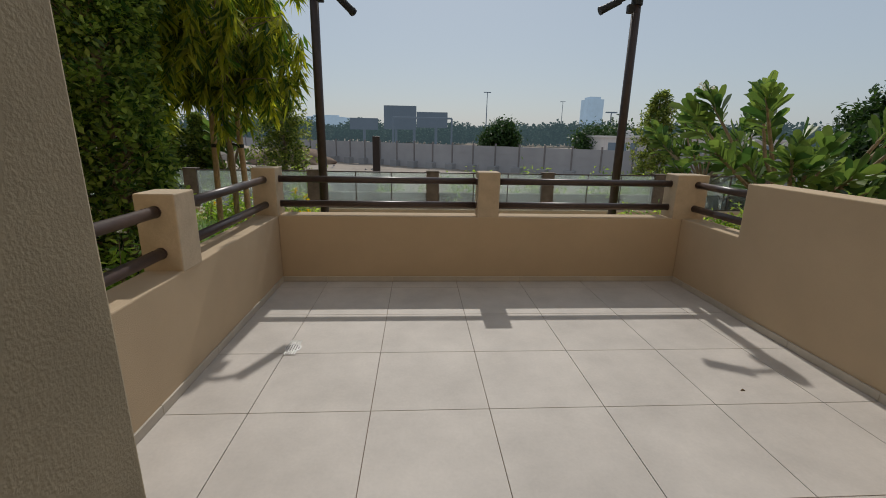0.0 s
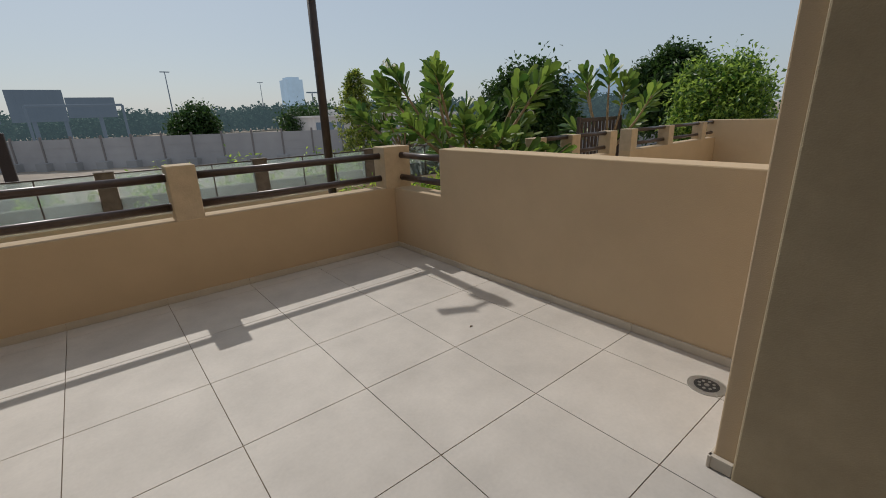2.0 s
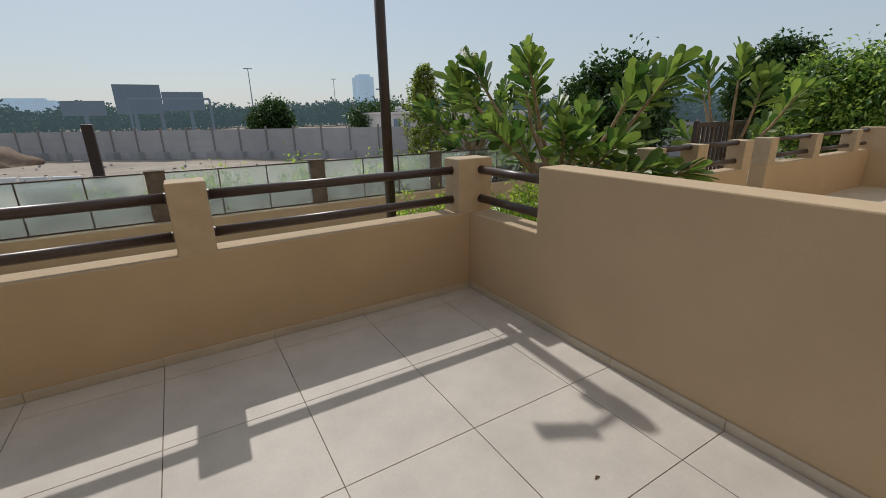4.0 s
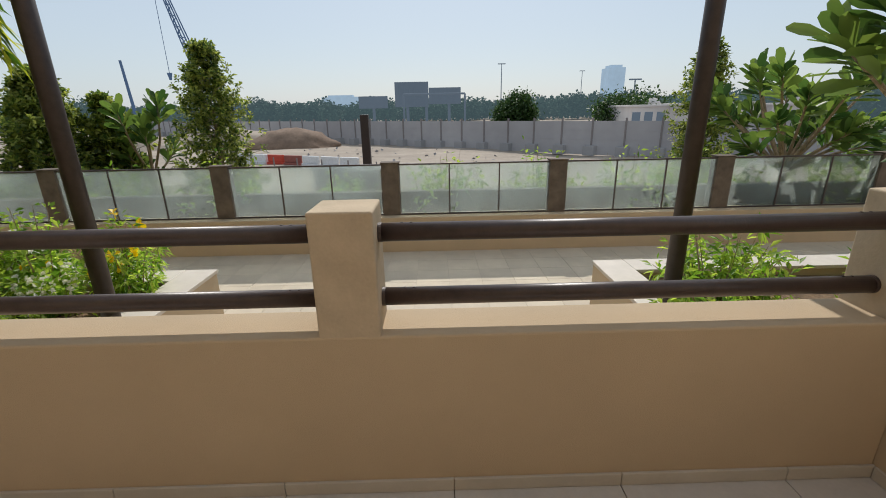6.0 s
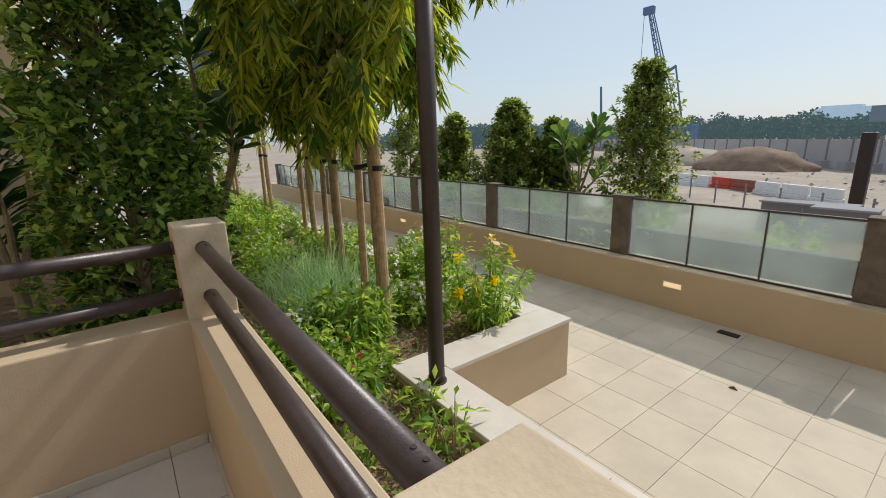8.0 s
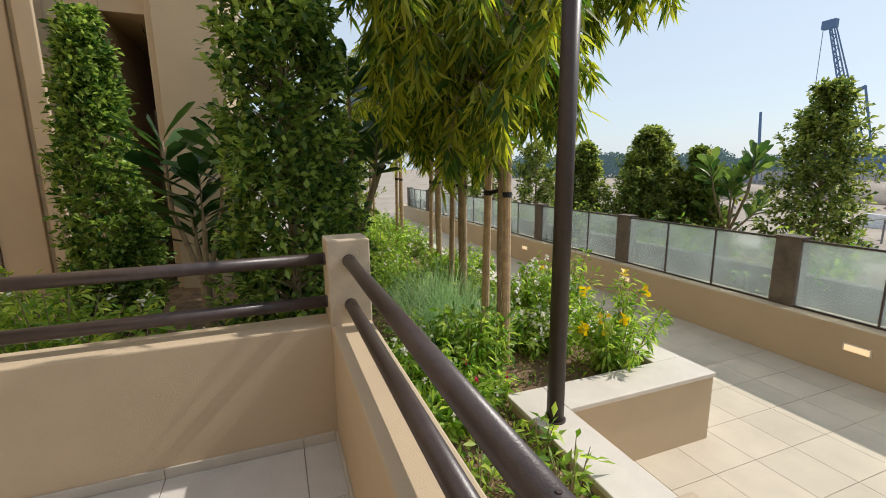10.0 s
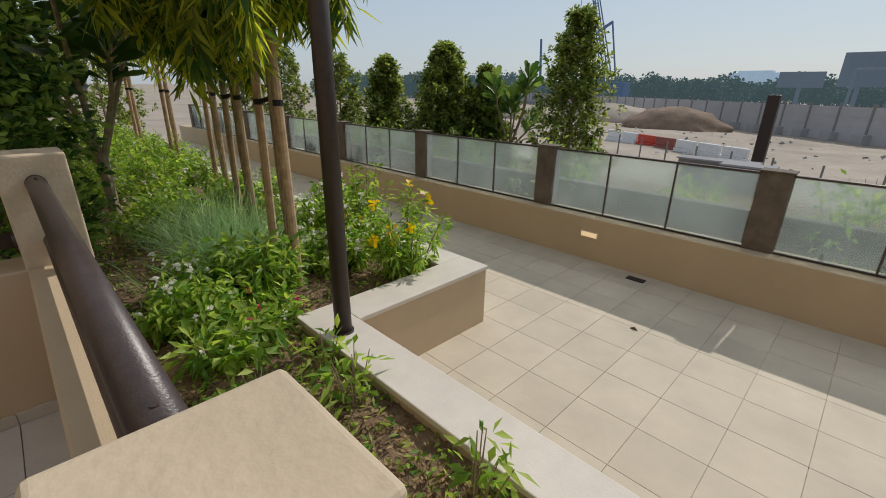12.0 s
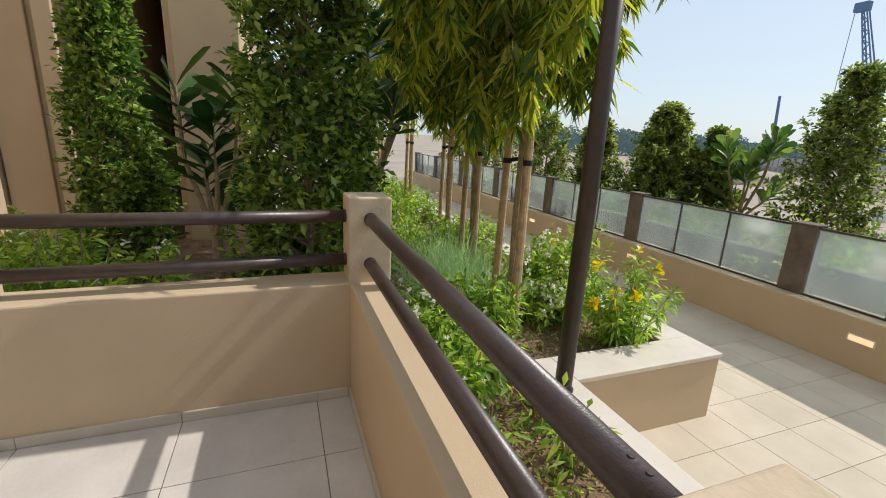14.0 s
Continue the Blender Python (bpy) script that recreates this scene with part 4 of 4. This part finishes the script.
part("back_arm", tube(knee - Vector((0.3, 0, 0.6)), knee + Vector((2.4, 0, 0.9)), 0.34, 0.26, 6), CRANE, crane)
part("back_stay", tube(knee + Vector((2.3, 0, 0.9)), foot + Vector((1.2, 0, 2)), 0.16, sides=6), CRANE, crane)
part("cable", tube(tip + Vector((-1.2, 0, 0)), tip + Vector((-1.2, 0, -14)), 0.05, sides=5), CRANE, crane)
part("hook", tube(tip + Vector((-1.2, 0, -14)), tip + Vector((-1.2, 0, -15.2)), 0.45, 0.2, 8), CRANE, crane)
m = along(123, 110, -2.2)
tagged(mesh_object("drill_mast", tube(m, m + Vector((-1.0, 0, 14)), 0.34, 0.24, 8), CRANE), "slim drilling rig mast on the site", "drill mast")

# roadside advertising structure, its dark panels lifted by painted haze
sg = empty("billboard", *along(90.5, 120, -2.2))
tagged(sg, "large dark stepped roadside billboard on columns", "billboard")
c = along(92.3, 120, 0)
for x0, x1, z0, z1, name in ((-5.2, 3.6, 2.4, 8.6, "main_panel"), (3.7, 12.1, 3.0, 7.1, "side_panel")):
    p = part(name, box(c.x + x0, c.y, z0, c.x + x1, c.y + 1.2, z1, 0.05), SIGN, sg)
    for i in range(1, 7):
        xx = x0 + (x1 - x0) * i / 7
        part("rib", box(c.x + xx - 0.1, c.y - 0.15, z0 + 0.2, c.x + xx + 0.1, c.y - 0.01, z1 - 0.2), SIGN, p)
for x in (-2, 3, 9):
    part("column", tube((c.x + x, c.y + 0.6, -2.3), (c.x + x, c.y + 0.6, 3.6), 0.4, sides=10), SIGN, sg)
for az, d, h, name in ((81.5, 110, 11.5, "a"), (72.0, 160, 13, "b"), (66, 70, 5.0, "c")):
    p = along(az, d, -2.2)
    sl = empty("street_lamp", *p)
    tagged(sl, "slender street lamp mast in the distance", "street lamp", "street lamps")
    part("mast", tube(p, p + Vector((0, 0, h + 2.2)), 0.16, 0.08, 8), SIGN, sl)
    part("lamp_arm", box(p.x - 0.9, p.y - 0.1, h - 0.1, p.x + 0.9, p.y + 0.1, h + 0.1, 0.03), SIGN, sl)
p = along(97.5, 95, -2.2)
gs = empty("road_sign", *p)
tagged(gs, "overhead road sign seen from behind", "road sign")
part("sign_panel", box(p.x - 3.0, p.y, 2.0, p.x + 3.0, p.y + 0.2, 4.4, 0.03), SIGN, gs)
part("sign_post", tube((p.x, p.y + 0.4, -2.3), (p.x, p.y + 0.4, 4.2), 0.3, sides=8), SIGN, gs)

ga, gb = along(93.7, 105, -2.2), along(86.0, 105, -2.2)
gantry = empty("road_gantry", *ga)
tagged(gantry, "steel gantry arching over the far road", "gantry")
for p in (ga, gb):
    part("upright", tube(p, p + Vector((0, 0, 7.2)), 0.22, sides=8), SIGN, gantry)
part("beam", tube(ga + Vector((0, 0, 7.2)), gb + Vector((0, 0, 7.2)), 0.22, sides=8), SIGN, gantry)

# pale villas behind the hoarding
for az, d, w, h in ((63.5, 60, 6, 2.0), (56.5, 58, 7, 2.1), (50, 62, 7, 1.9)):
    p = along(az, d, -2.3)
    v = empty("villa", *p)
    tagged(v, "pale flat-roofed villa behind the hoarding", "house", "villas")
    part("wall", box(p.x - w / 2, p.y, -2.3, p.x + w / 2, p.y + 7, h - 2.3 + 1.6, 0.05), VILLA, v)
    part("roof", box(p.x - w / 2 - 0.3, p.y - 0.3, h - 0.705, p.x + w / 2 + 0.3, p.y + 7.3, h - 0.45, 0.05), VILLA, v)
    dome = bmesh.new()
    bmesh.ops.create_uvsphere(dome, u_segments=16, v_segments=8, radius=1.0, matrix=Matrix.Translation((p.x + 1, p.y + 3, h - 0.6)))
    part("dome", dome, VILLA, v, smooth=True)
    for i in range(4):
        x = p.x - w / 2 + w * (i + 0.5) / 4
        part("window", box(x - 0.5, p.y - 0.03, -0.7, x + 0.5, p.y + 0.02, 0.7), SIGN, v)

# far towers, pale blue haze painted into their colour
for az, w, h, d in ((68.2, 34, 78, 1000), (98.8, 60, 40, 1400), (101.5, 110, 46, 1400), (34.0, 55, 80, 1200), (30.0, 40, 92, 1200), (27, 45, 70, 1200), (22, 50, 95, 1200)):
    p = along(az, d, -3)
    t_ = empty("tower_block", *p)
    tagged(t_, "distant tower block with pale blue haze in its colour", "tower block", "far towers")
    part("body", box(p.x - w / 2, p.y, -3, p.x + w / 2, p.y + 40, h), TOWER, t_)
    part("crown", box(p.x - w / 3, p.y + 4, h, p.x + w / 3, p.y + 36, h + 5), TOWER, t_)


def far_wood(az0, az1, d, h, n, seed, mat, size):
    """Clumped crowns along the horizon."""
    r = np.random.default_rng(seed)
    trees = 130
    cs = []
    for i in range(trees):
        az = az0 + (az1 - az0) * (i + r.uniform(0, 1)) / trees
        p = along(az, d * r.uniform(0.9, 1.15), 0)
        cs.append((p.x, p.y, h * r.uniform(0.55, 1.1)))
    cs = np.array(cs)
    w = r.integers(0, trees, n)
    g_ = unit(r.normal(size=(n, 3))) * (r.uniform(0, 1, n) ** 0.4)[:, None]
    base = np.stack([cs[w, 0] + g_[:, 0] * h * 0.75, cs[w, 1] + g_[:, 1] * h * 0.6, -2 + (cs[w, 2] + 2) * (0.5 + 0.5 * g_[:, 2])], 1)
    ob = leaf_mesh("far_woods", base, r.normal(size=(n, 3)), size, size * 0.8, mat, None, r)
    tagged(ob, "dark line of horizon trees with haze in its colour", "woods", kind="stuff")


# woods take the far foliage colour, haze included as emission
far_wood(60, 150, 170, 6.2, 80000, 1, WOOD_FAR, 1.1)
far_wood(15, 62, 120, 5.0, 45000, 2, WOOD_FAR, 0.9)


def broad_tree(p, h, r, n, seed, mat, leaf, label):
    """A spreading tree: trunk, forking limbs, and a crown of leaf clumps."""
    rg = np.random.default_rng(seed)
    d_far = math.hypot(p[0], p[1])
    e = empty("garden_tree", *p)
    tagged(e, label, "tree")
    b = limb([tuple(p), (p[0] + 0.1, p[1], p[2] + h * 0.45)], [h * 0.03, h * 0.022], 9)
    C = []
    for i in range(60):
        d = unit(rg.normal(size=(1, 3)))[0]
        c = np.array([p[0] + d[0] * r * rg.uniform(0.5, 1), p[1] + d[1] * r * rg.uniform(0.5, 1), p[2] + h * (0.56 - 0.12 * (d_far > 50)) + d[2] * h * (0.42 + 0.06 * (d_far > 50)) * rg.uniform(0.6, 1)])
        limb([(p[0] + 0.1, p[1], p[2] + h * 0.4), tuple((c + np.array([p[0], p[1], p[2] + h * 0.6])) / 2), tuple(c)], [h * 0.012, h * 0.007, 0.01], 5, b)
        C.append(c)
    part("trunk", b, BARK, e)
    C = np.array(C)
    w = rg.integers(0, len(C), n)
    base = C[w] + rg.normal(size=(n, 3)) * r * 0.17
    leaf_mesh("crown", base, rg.normal(size=(n, 3)) + np.array([0, 0, 0.2]), leaf, leaf * 0.5, mat, e, rg)


for az, d, h, r, mat, n in ((20.5, 34, 7.8, 2.3, DARKLEAF, 26000), (14, 27, 6.1, 2.4, FIG, 18000), (33, 15, 5.2, 1.7, DARKLEAF, 22000), (66, 66, 5.2, 4.6, DARKLEAF, 14000), (79.5, 78, 6.2, 3.6, DARKLEAF, 12000)):
    broad_tree(tuple(along(az, d, -2.2)), h, r, n, int(az * 10), mat, 0.12 + d * 0.006, "leafy garden tree beyond the terraces")

# ---- pieces of floors, last ----


def tiles(parent, xs, ys, z, mat, gap, shift=0.0):
    """Square tiles with narrow open joints, one object each."""
    cache = {}
    for j, (y0, y1) in enumerate(zip(ys, ys[1:])):
        row = xs if not (shift and j % 2) else [xs[0]] + [x + shift for x in xs[:-1]] + [xs[-1]]
        for x0, x1 in zip(row, row[1:]):
            key = (round(x1 - x0, 3), round(y1 - y0, 3))
            if key[0] < 0.02:
                continue
            if key not in cache:
                w, h = key
                cache[key] = bpy.data.meshes.new("tile")
                q = box(-w / 2 + gap / 2, -h / 2 + gap / 2, -0.005, w / 2 - gap / 2, h / 2 - gap / 2, 0.0, 0.0008, seg=1)
                q.to_mesh(cache[key])
                q.free()
                cache[key].materials.append(mat)
            t_ = new("tile", cache[key])
            t_.parent = parent
            t_.matrix_basis = pose((x0 + x1) / 2, (y0 + y1) / 2, z)


xs = [0.0] + [0.41 + 0.6 * i for i in range(6)] + [W]
ys = [-4.97, -4.37, -3.77, -3.17, -2.57, -1.97, -1.37, -0.77, -0.17, 0.0]
tiles(floor, xs, ys, 0.0, TILE, 0.0035)
px = [1.535 + 0.385 * i for i in range(-20, 14)]
py = [1.38, 1.565, 1.95, 2.335, 2.72, 3.105, 3.49, 3.875, 4.26, 4.66]
tiles(walkway, px, py, OUT, PAVER, 0.003)
rest = bmesh.new()
for x in [1.535 + 0.385 * i for i in range(-45, -20)] + [1.535 + 0.385 * i for i in range(13, 27)]:
    for y0, y1 in zip(py[3:], py[4:]):
        box(x + 0.003, y0 + 0.003, OUT - 0.005, x + 0.382, y1 - 0.003, OUT, 0.0, rest)
tagged(part("paver_run", rest, PAVER, walkway), "cream square pavers further along the walkway", kind="stuff")
part("movement_joint", box(-6.1, 2.7175, OUT - 0.005, 6.5, 2.7225, OUT - 0.0008), BLACK, walkway, "dark movement joint between pavers")

for i, (a, c) in enumerate(zip(xs, xs[1:])):
    for parent, args in ((wall_back, (a + 0.001, -0.012, 0.001, c - 0.001, 0.0, 0.052)),):
        part("skirting_tile", box(*args, 0.002, seg=1), SKIRT, parent)
for a, c in zip(ys[2:], ys[3:]):
    part("skirting_tile", box(0.0, a + 0.001, 0.001, 0.012, min(c, -0.0125) - 0.001, 0.052, 0.002, seg=1), SKIRT, wall_left)
    part("skirting_tile", box(W - 0.012, a + 0.001, 0.001, W, min(c, -0.0125) - 0.001, 0.052, 0.002, seg=1), SKIRT, wall_right)
